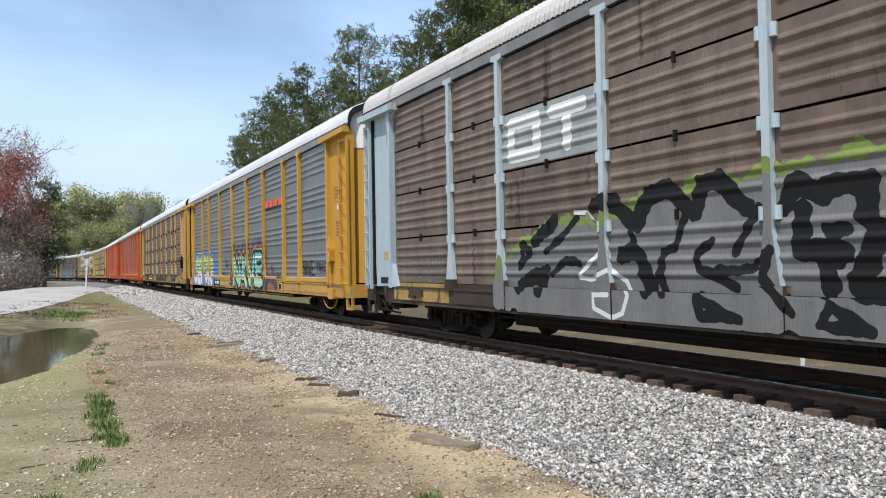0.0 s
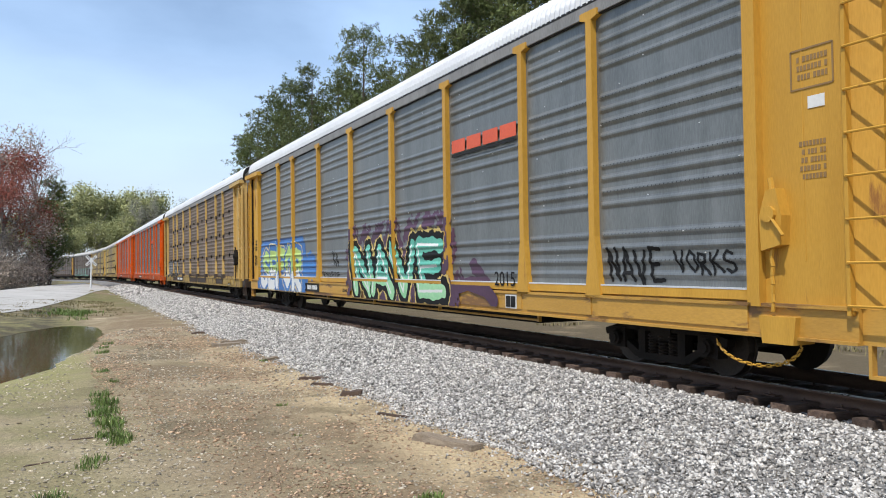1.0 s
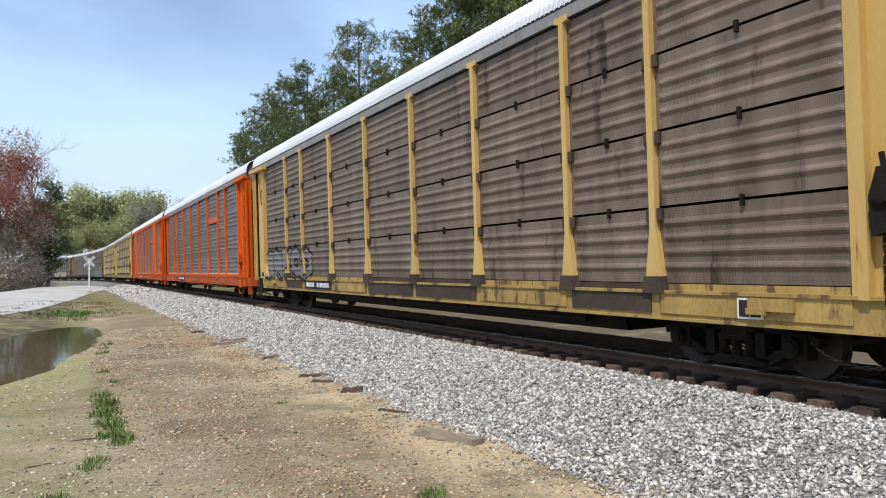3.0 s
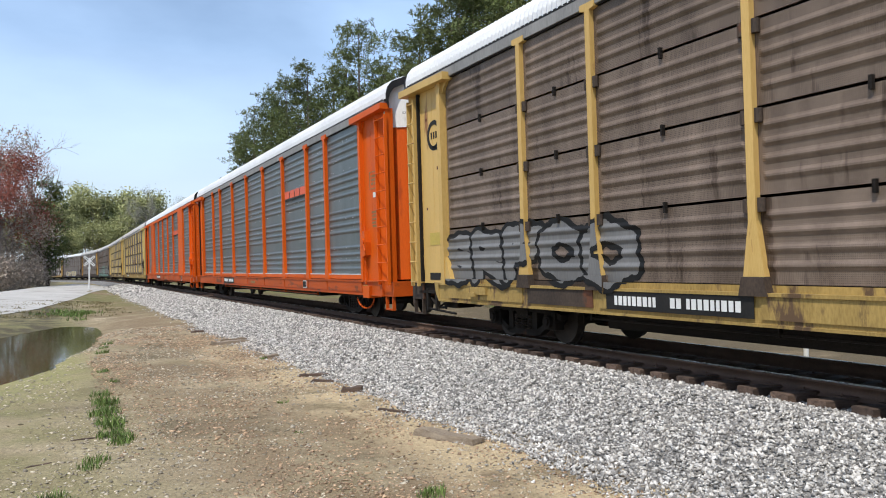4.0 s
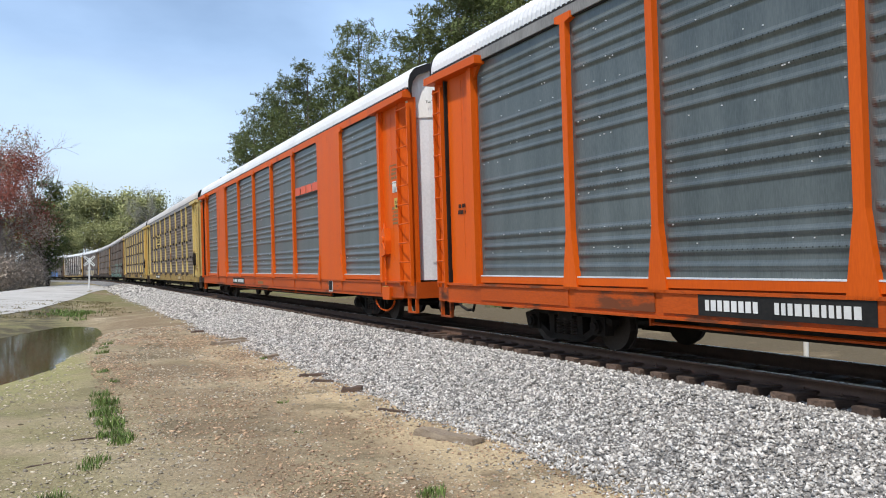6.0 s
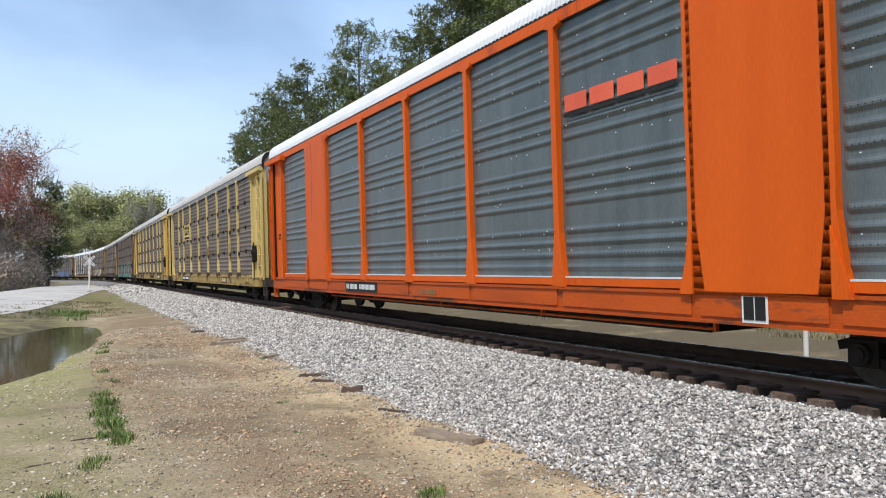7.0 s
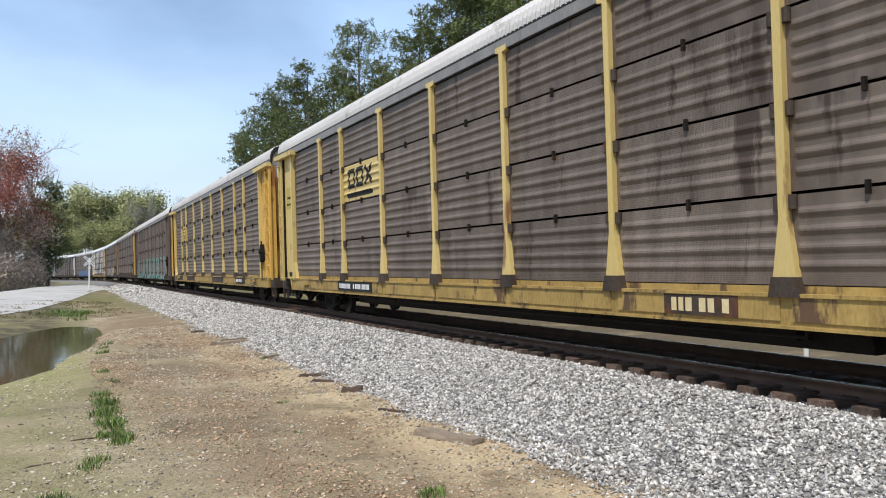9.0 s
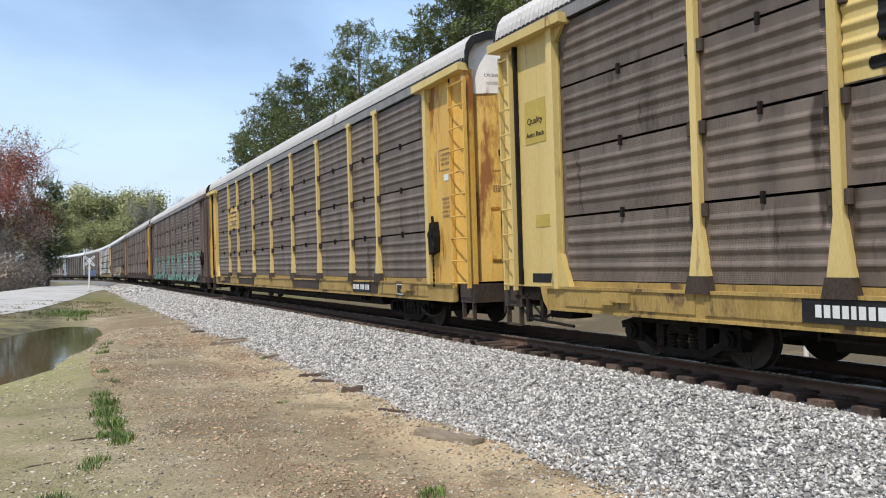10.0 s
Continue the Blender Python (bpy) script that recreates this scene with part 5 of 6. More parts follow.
# first car: big grey letters on a green cloud, pale emblem panel
emblem(A, "old", 4.36, 7.08, 3.17, 4.12, "emblem_field", "spray_white", blocks(7.0, 4.55, 3.36, 3.92, ("ring", "bar")), 0.115, "pale grey panel with a white block emblem")
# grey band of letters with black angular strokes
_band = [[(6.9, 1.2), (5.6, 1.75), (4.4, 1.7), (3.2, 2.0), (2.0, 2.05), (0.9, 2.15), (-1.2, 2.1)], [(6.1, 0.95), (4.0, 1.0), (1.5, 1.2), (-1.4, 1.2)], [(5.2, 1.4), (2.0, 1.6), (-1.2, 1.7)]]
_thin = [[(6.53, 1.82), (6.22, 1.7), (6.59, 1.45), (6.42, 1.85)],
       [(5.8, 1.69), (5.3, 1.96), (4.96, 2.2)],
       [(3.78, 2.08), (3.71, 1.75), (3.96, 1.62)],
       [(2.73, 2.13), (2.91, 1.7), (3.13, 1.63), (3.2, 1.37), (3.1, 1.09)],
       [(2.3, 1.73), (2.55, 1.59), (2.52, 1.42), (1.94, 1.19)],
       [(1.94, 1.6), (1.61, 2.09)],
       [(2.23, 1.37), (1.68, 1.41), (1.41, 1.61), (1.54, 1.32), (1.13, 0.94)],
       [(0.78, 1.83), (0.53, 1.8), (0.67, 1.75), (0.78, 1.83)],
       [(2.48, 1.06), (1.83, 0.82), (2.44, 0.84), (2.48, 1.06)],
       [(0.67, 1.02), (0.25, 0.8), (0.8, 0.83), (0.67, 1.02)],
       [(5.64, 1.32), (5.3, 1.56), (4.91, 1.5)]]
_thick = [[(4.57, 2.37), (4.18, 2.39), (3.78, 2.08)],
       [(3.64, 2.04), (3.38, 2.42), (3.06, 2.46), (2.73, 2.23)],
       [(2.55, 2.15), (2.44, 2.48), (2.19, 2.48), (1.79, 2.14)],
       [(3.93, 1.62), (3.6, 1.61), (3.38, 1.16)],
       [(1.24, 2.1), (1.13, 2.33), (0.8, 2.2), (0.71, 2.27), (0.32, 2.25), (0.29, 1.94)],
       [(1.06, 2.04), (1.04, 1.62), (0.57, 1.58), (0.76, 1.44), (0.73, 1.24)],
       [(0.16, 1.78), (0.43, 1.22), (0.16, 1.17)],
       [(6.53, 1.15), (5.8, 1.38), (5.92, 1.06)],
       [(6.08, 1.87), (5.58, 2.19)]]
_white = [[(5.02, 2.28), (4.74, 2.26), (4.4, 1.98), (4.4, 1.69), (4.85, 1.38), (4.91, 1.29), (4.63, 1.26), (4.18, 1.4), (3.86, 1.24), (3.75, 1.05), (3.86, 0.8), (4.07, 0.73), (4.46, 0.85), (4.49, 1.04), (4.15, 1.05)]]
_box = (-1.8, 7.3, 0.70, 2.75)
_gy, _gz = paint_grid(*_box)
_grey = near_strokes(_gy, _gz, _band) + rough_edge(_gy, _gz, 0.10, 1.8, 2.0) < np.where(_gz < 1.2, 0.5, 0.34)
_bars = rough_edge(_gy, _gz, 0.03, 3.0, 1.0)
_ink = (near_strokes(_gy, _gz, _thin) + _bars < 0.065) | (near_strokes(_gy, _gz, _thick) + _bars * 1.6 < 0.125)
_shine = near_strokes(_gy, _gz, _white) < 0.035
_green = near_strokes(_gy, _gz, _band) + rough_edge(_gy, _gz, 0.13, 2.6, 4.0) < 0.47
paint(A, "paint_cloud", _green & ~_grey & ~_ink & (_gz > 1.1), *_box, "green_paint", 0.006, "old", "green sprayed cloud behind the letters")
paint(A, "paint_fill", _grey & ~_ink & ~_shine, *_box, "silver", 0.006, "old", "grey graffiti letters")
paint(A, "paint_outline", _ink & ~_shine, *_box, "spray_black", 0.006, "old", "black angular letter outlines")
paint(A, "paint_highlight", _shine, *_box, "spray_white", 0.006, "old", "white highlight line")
scrawl(A, "old", "SNARE", 10.9, 9.3, 1.35, 1.75, 0.018, "silver", -0.1)
scrawl(A, "old", "KOE", 10.7, 9.5, 1.16, 1.32, 0.015, "silver")
number_board(A, 6.0, 2.2, "")
bars(A, "stencil", 12.5, 1.75, 0.3, 1, 0.2, "label_yellow", -1.512)

# yellow car: two pieces and tags
piece(B, "new", "SEFOR", 11.5, 6.1, 0.80, 2.12, 0.17, 0.10, "lime", "blue", "blue", lean=-0.12, back=0.42, low_fill="spray_white", label="lime and white graffiti letters with a blue outline")
_rim = lay_letters("SEFOR", 11.5, 6.1, 0.80, 2.12, -0.12)
paint(B, "paint_rim", lambda y, z: np.abs(near_strokes(y, z, _rim) + rough_edge(y, z, 0.03, 3.0) - 0.30) < 0.025, 5.4, 12.0, 0.66, 2.6, "cream", 0.010, "new", "pale yellow rim line")
paint(B, "paint_spots", lambda y, z: (near_strokes(y, z, _rim) < 0.16) & (np.abs(z - 1.38 + rough_edge(y, z, 0.1)) < 0.12) & (rough_edge(y, z, 1.0, 9.0) > 0.42), 5.8, 11.8, 1.1, 1.7, "spray_black", 0.017, "new", "black paint spots")
_cloud = [[(7.5, 1.5), (5.2, 1.5)], [(6.9, 1.9), (5.6, 1.25)]]
paint(B, "paint_cloud", lambda y, z: near_strokes(y, z, _cloud) + rough_edge(y, z, 0.25, 2.2) < 0.45, 4.5, 7.4, 1.0, 2.3, "blue", 0.004, "new", "blue sprayed cloud")
jagged_piece(B, "new", "NAVE", 1.1, -4.3, 0.82, 2.02)
_arrow = [[(-4.4, 1.0), (-5.2, 1.15), (-5.9, 1.05)], [(-5.3, 1.5), (-5.9, 1.05), (-6.2, 0.85)]]
paint(B, "paint_cloud", lambda y, z: near_strokes(y, z, _arrow) < 0.14, -6.6, -4.2, 0.75, 1.8, "purple", 0.006, "new", "purple arrow")
scrawl(B, "new", "NAVE", -9.35, -10.5, 1.2, 1.72, 0.028, "spray_black", -0.1)
scrawl(B, "new", "VORKS", -10.7, -11.7, 1.35, 1.65, 0.018, "spray_black", -0.1)
words(B, "2015", (-1.585, -6.55, 1.13), 0.36, "spray_black", "side", "black sprayed year")
scrawl(B, "new", "KA", 3.0, 2.5, 1.5, 1.95, 0.022, "spray_black", -0.15)
scrawl(B, "new", "RNAEOF", 4.0, 2.4, 1.16, 1.36, 0.014, "spray_black", -0.05)
door_scrawl(B, "ROA", 12.85, 12.25, 1.55, 2.05)
door_scrawl(B, "SOS", 12.9, 12.2, 2.18, 2.35)
number_board(B, 5.4, 2.3)
red_word(B)
corner_marks(B)
placard(B, -6.75, 0.86)
words(B, "LD LMT", (-1.592, 1.9, 0.8), 0.12, "black", "side", "black stencilled load limit")

# tan car: grey and black throw-up, ring emblem on the corner door
piece(C, "old", "SRFOO", 11.9, 6.3, 1.16, 1.95, 0.15, 0.09, "silver", "spray_black", None, lean=-0.1, wild=0.15, label="grey graffiti letters with black outline")
for r0 in (0.27,):
    ring = [[(12.45 + r0 * math.cos(a), 4.12 + r0 * math.sin(a)) for a in np.linspace(-1.2, math.tau - 1.2, 22)], [(12.52, 3.85), (12.1, 3.85)]]

    def ring_build(bm):
        for line in ring:
            for (ay, az), (by, bz) in zip(line, line[1:]):
                d = Vector((by - ay, bz - az)).normalized()
                nx, nz = -d.y * 0.045, d.x * 0.045
                plate(bm, [(ay - nx, az - nz), (by - nx, bz - nz), (by + nx, bz + nz), (ay + nx, az + nz)], -1.518, -1.512)
        for k in (-1, 0, 1):
            box(bm, -1.518, -1.512, 12.45 + k * 0.11 - 0.03, 12.45 + k * 0.11 + 0.03, 4.05, 4.19)
    part("ring_emblem", "ring_emblem", ring_build, "black", C, label="black ring emblem")
slab(C, "label", 12.5, 1.95, 0.5, 0.26, "label_yellow", -1.512, "yellow warning label")
number_board(C, 5.6, 2.6, "black")
for _y, _z, _h in ((12.32, 3.42, 0.07), (12.8, 4.5, 0.05), (12.15, 2.9, 0.05), (12.85, 2.6, 0.05), (12.2, 1.7, 0.22)):
    slab(C, "rust_spot", _y, _z, 0.05, _h, "rust_patch", -1.512)
corner_marks(C, False)
placard(C, -10.6, 0.86)

# orange cars
for car in (D, E_):
    red_word(car)
    number_board(car, 5.3 if car is D else 4.5, 2.3)
    corner_marks(car)
    placard(car, -6.75 if car is D else -8.05, 0.86, 1.0 if car is D else 1.4)
    slab(car, "warning_label", -12.15, 0.8, 0.3, 0.22, "label_yellow", -1.582, "small yellow label")
    bars(car, "stencil", 0.5, 0.84, 0.8, 1, 0.1, "faint", -1.584)
slab(E_, "warning_label", -12.9, 2.85, 0.42, 0.26, "label_yellow", -1.512, "yellow label with black print")
bars(E_, "stencil", -12.9, 2.88, 0.3, 2, 0.06, "black", -1.520)
slab(E_, "round_sticker", -12.7, 3.25, 0.22, 0.26, "spray_white", -1.512, "white and green sticker")



def bolt_heads(car, seed, count):
    """Bright bolt heads scattered in rows over the pressed panels."""
    rng = random.Random(seed)

    def build(bm):
        for a, b in BAYS:
            for z in (1.62, 1.9, 2.45, 2.72, 3.25, 3.52, 4.05, 4.35, 4.85):
                for _ in range(count):
                    y = rng.uniform(a + 0.15, b - 0.15)
                    zz = z + rng.uniform(-0.03, 0.03)
                    box(bm, -FACE - rib(zz, "new") - 0.014, -FACE, y - 0.007, y + 0.007, zz - 0.007, zz + 0.007)
    tagged(part("bolting", ("bolts", seed), build, "roof_white", car), kind="stuff")


bolt_heads(D, 1, 4)
bolt_heads(E_, 2, 4)
bolt_heads(B, 3, 1)
for _y0, _y1, _z0, _z1 in ((-8.9, -7.3, 3.3, 3.55), (-8.9, -7.3, 2.22, 2.4), (-6.9, -6.0, 2.2, 2.3)):
    panel_fill(D, "new", _y0, _y1, _z0, _z1, "panel_new", "paler repaired patch of the panel")

# faded yellow cars with emblem panels
emblem(F, "old", 4.36, 7.08, 3.17, 4.12, "pale_yellow", "spray_black", blocks(6.75, 4.9, 3.55, 3.95, ("ring", "ring", "cross")) + [[(6.75, 3.3), (5.0, 3.3)]], 0.06,
       "yellow panel with dark block emblem")
slab(F, "sign", 12.6, 3.75, 0.6, 0.72, "label_yellow", -1.512, "small yellow notice on the corner door")
words(F, "Quality", (-1.522, 12.6, 3.72), 0.15, "black", "side", "black notice lettering")
words(F, "Auto Rack", (-1.522, 12.6, 3.5), 0.12, "black", "side", "black notice lettering")
slab(F, "label", 12.45, 2.1, 0.42, 0.2, "label_yellow", -1.512, "yellow warning label")
slab(F, "dark_board", -5.9, 0.87, 1.2, 0.26, "dark_sill", -1.582, "dark patch with pale mark")
bars(F, "number_mark", -5.9, 0.87, 0.95, 1, 0.17, "cream", -1.590)
number_board(F, 6.3, 2.6, "black")
corner_marks(F, False)
slab(F, "label", -12.75, 2.85, 0.42, 0.24, "label_yellow", -1.512, "dull yellow label")
emblem(G, "old", 7.25, 8.95, 3.17, 4.12, "tan", "maroon", [[(8.5, 3.4), (8.5, 3.9), (7.7, 3.9), (7.7, 3.4), (8.5, 3.4)]], 0.05, "faded tan shield panel")
number_board(G, -7.9, 1.3, "black")
placard(G, -10.4, 0.86)
corner_marks(G)
piece(H, "old", "SNAVERKOES", 11.4, -11.0, 1.0, 2.1, 0.28, 0.10, "silver", "teal", None, lean=-0.3, back=0.3, label="pale teal graffiti letters along the lower side")
piece(J, "old", "KOVES", 9.0, -6.0, 1.0, 1.9, 0.22, 0.08, "cream", "blue", None, lean=-0.2)
piece(K, "old", "RNAES", 8.0, -8.0, 1.1, 3.4, 0.35, 0.15, "spray_black", "maroon", None, lean=-0.2)
piece(L_, "old", "NKSAE", 8.0, -8.0, 1.0, 1.9, 0.25, 0.08, "blue", "silver", None, lean=-0.2)
# ---------------------------------------------------------------- beside the track
make_ballast_stones()
make_pebbles()


def make_puddle():
    n, ring = 40, []
    for k in range(n):
        a = k * math.tau / n
        y = 23.0 + 11.0 * math.sin(a)
        ring.append((-1.0 + 0.17 * (y - 23) + 2.2 * math.cos(a), y, PUDDLE_Z))
    v = np.array([(-1.0, 23, PUDDLE_Z)] + ring)
    f = np.array([(0, 1 + k, 1 + (k + 1) % n) for k in range(n)])
    return tagged(soup("puddle", v, f, "water"), "shallow muddy puddle standing in the roadside ditch", "puddle", kind="structure")


PUDDLE_Z = -0.86
make_puddle()

blades("grass_tufts", [(0.62, 13.2, 1.2), (0.66, 12.3, 1.4), (0.6, 11.4, 1.5), (0.63, 10.6, 1.4), (0.6, 9.9, 1.3), (0.7, 9.5, 0.9), (0.38, 8.6, 1.0), (0.3, 8.3, 0.8), (1.25, 23, 1.2),
                       (1.0, 20.2, 1.2), (1.1, 21.5, 0.9), (2.86, 5.9, 1.0), (2.95, 6.0, 0.7), (0.0, 7.35, 1.0), (0.1, 7.1, 0.8), (4.0, 16.5, 0.7), (3.0, 11.2, 0.6), (2.6, 9.0, 0.4), (0.9, 14.5, 0.8),
                       (0.8, 16.0, 0.9)] + [(0.64 + 0.06 * math.sin(k * 2.3), 9.4 + 0.26 * k, 0.9 + 0.3 * math.sin(k * 1.7)) for k in range(14)],
       "grass", "fresh green grass tufts growing in the dirt", 80, 0.10, 0.0045, 0.14)
_r = random.Random(4)
blades("bank_weeds", [(_r.uniform(-3.0, 2.6), _r.uniform(35, 52), _r.uniform(1.5, 3.0)) for _ in range(60)], "drygrass", "dry weeds along the ditch bank", 22, 0.08, 0.014, 0.3)
blades("ditch_greenery", [(_r.gauss(0.5, 0.45), _r.gauss(38.0, 1.6), _r.uniform(1.2, 2.4)) for _ in range(16)], "grass", "low green weeds at the end of the puddle", 26, 0.14, 0.014, 0.3)
blades("trackside_grass", [(_r.uniform(16.5, 25), _r.uniform(-2, 60), _r.uniform(1.0, 3.0)) for _ in range(120)], "drygrass", "patchy dry grass behind the track", 24, 0.12, 0.012, 0.3)
blades("trackside_greenery", [(_r.uniform(19, 24), _r.uniform(6, 60), _r.uniform(1.5, 3.5)) for _ in range(70)], "grass", "green weeds behind the track", 24, 0.16, 0.014, 0.35)


def old_wood(x, y, length, width, thick, turn, label, material="wood"):
    def build(bm):
        rng = random.Random(int(x * 100))
        n = 7
        rows = []
        for k in range(n):
            u = -length / 2 + length * k / (n - 1)
            w, t = width * rng.uniform(0.75, 1.05) / 2, thick * rng.uniform(0.7, 1.1)
            rows.append([bm.verts.new((u + rng.uniform(-0.04, 0.04), sy * w, zz)) for sy, zz in ((-1, 0), (1, 0), (0.85, t), (-0.85, t * 0.9))])
        for a, b in zip(rows, rows[1:]):
            for i in range(4):
                bm.faces.new((a[i], a[(i + 1) % 4], b[(i + 1) % 4], b[i]))
        bm.faces.new(rows[0][::-1])
        bm.faces.new(rows[-1])
    ob = new("old_timber", mesh_of(("timber", x, y), build, material))
    ob.matrix_world = pose(x, y, ground_z(x, y) - 0.015, 0, 0, turn)
    return tagged(ob, label, "timber", "timber scraps along the ballast")


old_wood(4.05, 20.4, 0.95, 0.30, 0.10, 12, "splintered piece of old tie lying at the ballast edge")
old_wood(4.25, 20.9, 0.7, 0.14, 0.12, 8, "splintered grey timber strip at the ballast edge")
old_wood(4.2, 16.7, 0.45, 0.1, 0.08, 30, "short broken stick of old timber")
old_wood(4.15, 13.4, 0.5, 0.08, 0.08, -20, "dark rotten timber piece half buried in dirt", "tie")
old_wood(4.1, 12.7, 0.36, 0.07, 0.06, -35, "dark rotten timber splinter half buried in dirt", "tie")
old_wood(4.2, 11.5, 0.32, 0.16, 0.10, -20, "dark chunk of rotten tie wood", "tie")
old_wood(4.1, 9.6, 0.5, 0.05, 0.05, -60, "thin dark stick on the dirt", "tie")
old_wood(3.98, 7.75, 0.9, 0.24, 0.10, 112, "grey weathered timber block at the ballast edge")
old_wood(0.3, 9.9, 0.25, 0.03, 0.03, 5, "thin twig lying on the dirt", "tie")
old_wood(-0.15, 8.8, 0.22, 0.03, 0.03, 25, "thin twig lying on the dirt", "tie")
old_wood(3.95, 24.6, 0.5, 0.12, 0.08, 0, "small broken timber at the ballast edge", "tie")


def make_marker_post():
    def build(bm):
        tube(bm, (0, 0, -0.1), (0, 0, 0.92), 0.05, 12)
        tube(bm, (0, 0, 0.92), (0, 0, 0.95), 0.05, 12, 0.03)
    ob = new("marker_post", mesh_of("marker_post", build, "spray_white"))
    ob.matrix_world = pose(13.95, 10.81, ground_z(13.95, 10.81))
    return tagged(ob, "white plastic marker post standing behind the track", "post")


make_marker_post()


def make_crossbuck():
    x, y = 2.75, 78.0
    z = ground_z(x, y)
    sign = new("crossing_sign")
    sign.matrix_world = pose(x, y, z, 0, 0, -4)
    tagged(sign, "white railroad crossing sign on a white post", "road sign")

    def mast(bm):
        tube(bm, (0, 0, -0.1), (0, 0, 2.9), 0.07, 10)
    part("post", "cross_mast", mast, "spray_white", sign)

    def blade(bm):
        box(bm, -0.61, 0.61, -0.025, 0.0, -0.115, 0.115)
    for a in (45, -45):
        b = part("blade", "cross_blade", blade, "spray_white", sign, (0, -0.075 - (0.03 if a > 0 else 0), 2.62))
        b.rotation_euler = (0, radians(a), 0)

        def bars_on(bm):
            for u in np.linspace(-0.5, 0.5, 8):
                if abs(u) > 0.12:
                    box(bm, u - 0.035, u + 0.035, -0.032, -0.025, -0.06, 0.06)
        part("print", "blade_print", bars_on, "black", b)

    def plate_(bm):
        box(bm, -0.13, 0.13, -0.10, -0.07, 1.85, 2.05)
    part("number_plate", "cross_plate", plate_, "spray_white", sign)


make_crossbuck()


# ---------------------------------------------------------------- trees


def leaf_cards(centres, per, spread, size, rng, flat=1.0):
    n = len(centres) * per
    c = np.repeat(np.asarray(centres), per, axis=0) + rng.normal(0, 1, (n, 3)) * np.array([spread, spread, spread * flat])
    u = rng.normal(size=(n, 3))
    u /= np.linalg.norm(u, axis=1, keepdims=True)
    w = np.cross(u, rng.normal(size=(n, 3)))
    w /= np.linalg.norm(w, axis=1, keepdims=True)
    s = size * rng.uniform(0.5, 1.3, (n, 1))
    v = np.stack([c - u * s - w * s * 0.1, c - w * s * 0.45, c + u * s, c + w * s * 0.45], 1).reshape(-1, 3)
    return v, np.arange(n * 4).reshape(n, 4)


def needle_tufts(centres, tufts, per, spread, length, rng):
    """Starry tufts of needles scattered round each limb point."""
    c = np.repeat(np.asarray(centres), tufts, axis=0)
    c = c + rng.normal(0, 1, c.shape) * np.array([spread, spread, spread * 0.6])
    c = np.repeat(c, per, axis=0)
    n = len(c)
    u = rng.normal(size=(n, 3)) + np.array([0, 0, 0.35])
    u /= np.linalg.norm(u, axis=1, keepdims=True)
    w = np.cross(u, rng.normal(size=(n, 3)))
    w /= np.linalg.norm(w, axis=1, keepdims=True)
    s = length * rng.uniform(0.6, 1.2, (n, 1))
    v = np.stack([c, c + u * s * 0.6 - w * s * 0.095, c + u * s, c + u * s * 0.6 + w * s * 0.095], 1).reshape(-1, 3)
    return v, np.arange(n * 4).reshape(n, 4)


def limb_mesh(lines, material, name):
    bm = bmesh.new()
    for p, q, r, r2 in lines:
        tube(bm, p, q, r, 6, r2)
    me = bpy.data.meshes.new(name)
    bm.to_mesh(me)
    bm.free()
    me.materials.append(M[material])
    return me


def make_pine(seed, height, low=0.35, width=3.4, per=10, thin=1.0):
    rng = np.random.default_rng(seed)
    tree = new("pine_tree")
    lines, tips = [], []
    bend = rng.uniform(-0.5, 0.5, 2)

    def axis(u):
        return np.array([bend[0] * u * u, bend[1] * u * u, u * height])
    for k in range(10):
        a, b = k / 10, (k + 1) / 10
        lines.append((axis(a), axis(b), 0.24 * (1 - a * 0.88), 0.24 * (1 - b * 0.88)))
    count = int(40 * thin)
    for k in range(count):
        u = low + (0.98 - low) * (k + rng.random()) / count
        reach = width * (0.35 + 0.65 * math.sin(min(1, (1 - (u - low) / (1 - low)) * 1.25 + 0.12) * math.pi / 2)) * rng.uniform(0.55, 1.15) * (1.0 if u < 0.8 else 0.75)
        a = rng.uniform(0, math.tau)
        p = axis(u)
        q = p + np.array([math.cos(a) * reach, math.sin(a) * reach, reach * rng.uniform(0.05, 0.45)])
        lines.append((p, q, 0.055 * (1.2 - u), 0.012))
        for t in (0.5, 0.7, 0.85, 1.0):
            tips.append(p + (q - p) * t + rng.normal(0, 0.28, 3))
    tips += [axis(0.97), axis(1.0), axis(0.93) + rng.normal(0, 0.3, 3)]
    trunk = new("trunk", limb_mesh(lines, "bark", "pine_trunk"))
    trunk.parent = tree
    v, f = needle_tufts(tips, 8, per, 0.36, 0.34, rng)
    crown = soup("crown", v, f, "needles")
    crown.parent = tree
    return tagged(tree, "tall dark green pine with an uneven open crown", "tree", "pines behind the track")


def grow(rng, p, d, length, r, depth, lines, tips):
    q = p + d * length
    lines.append((p, q, r, r * 0.62))
    if depth == 0:
        tips.append(q)
        return
    for _ in range(3 if depth > 1 else 4):
        nd = d + rng.normal(0, 0.42, 3) + np.array([0, 0, 0.12])
        nd /= np.linalg.norm(nd)
        grow(rng, p + d * length * rng.uniform(0.55, 1.0), nd, length * rng.uniform(0.55, 0.8), r * 0.55, depth - 1, lines, tips)


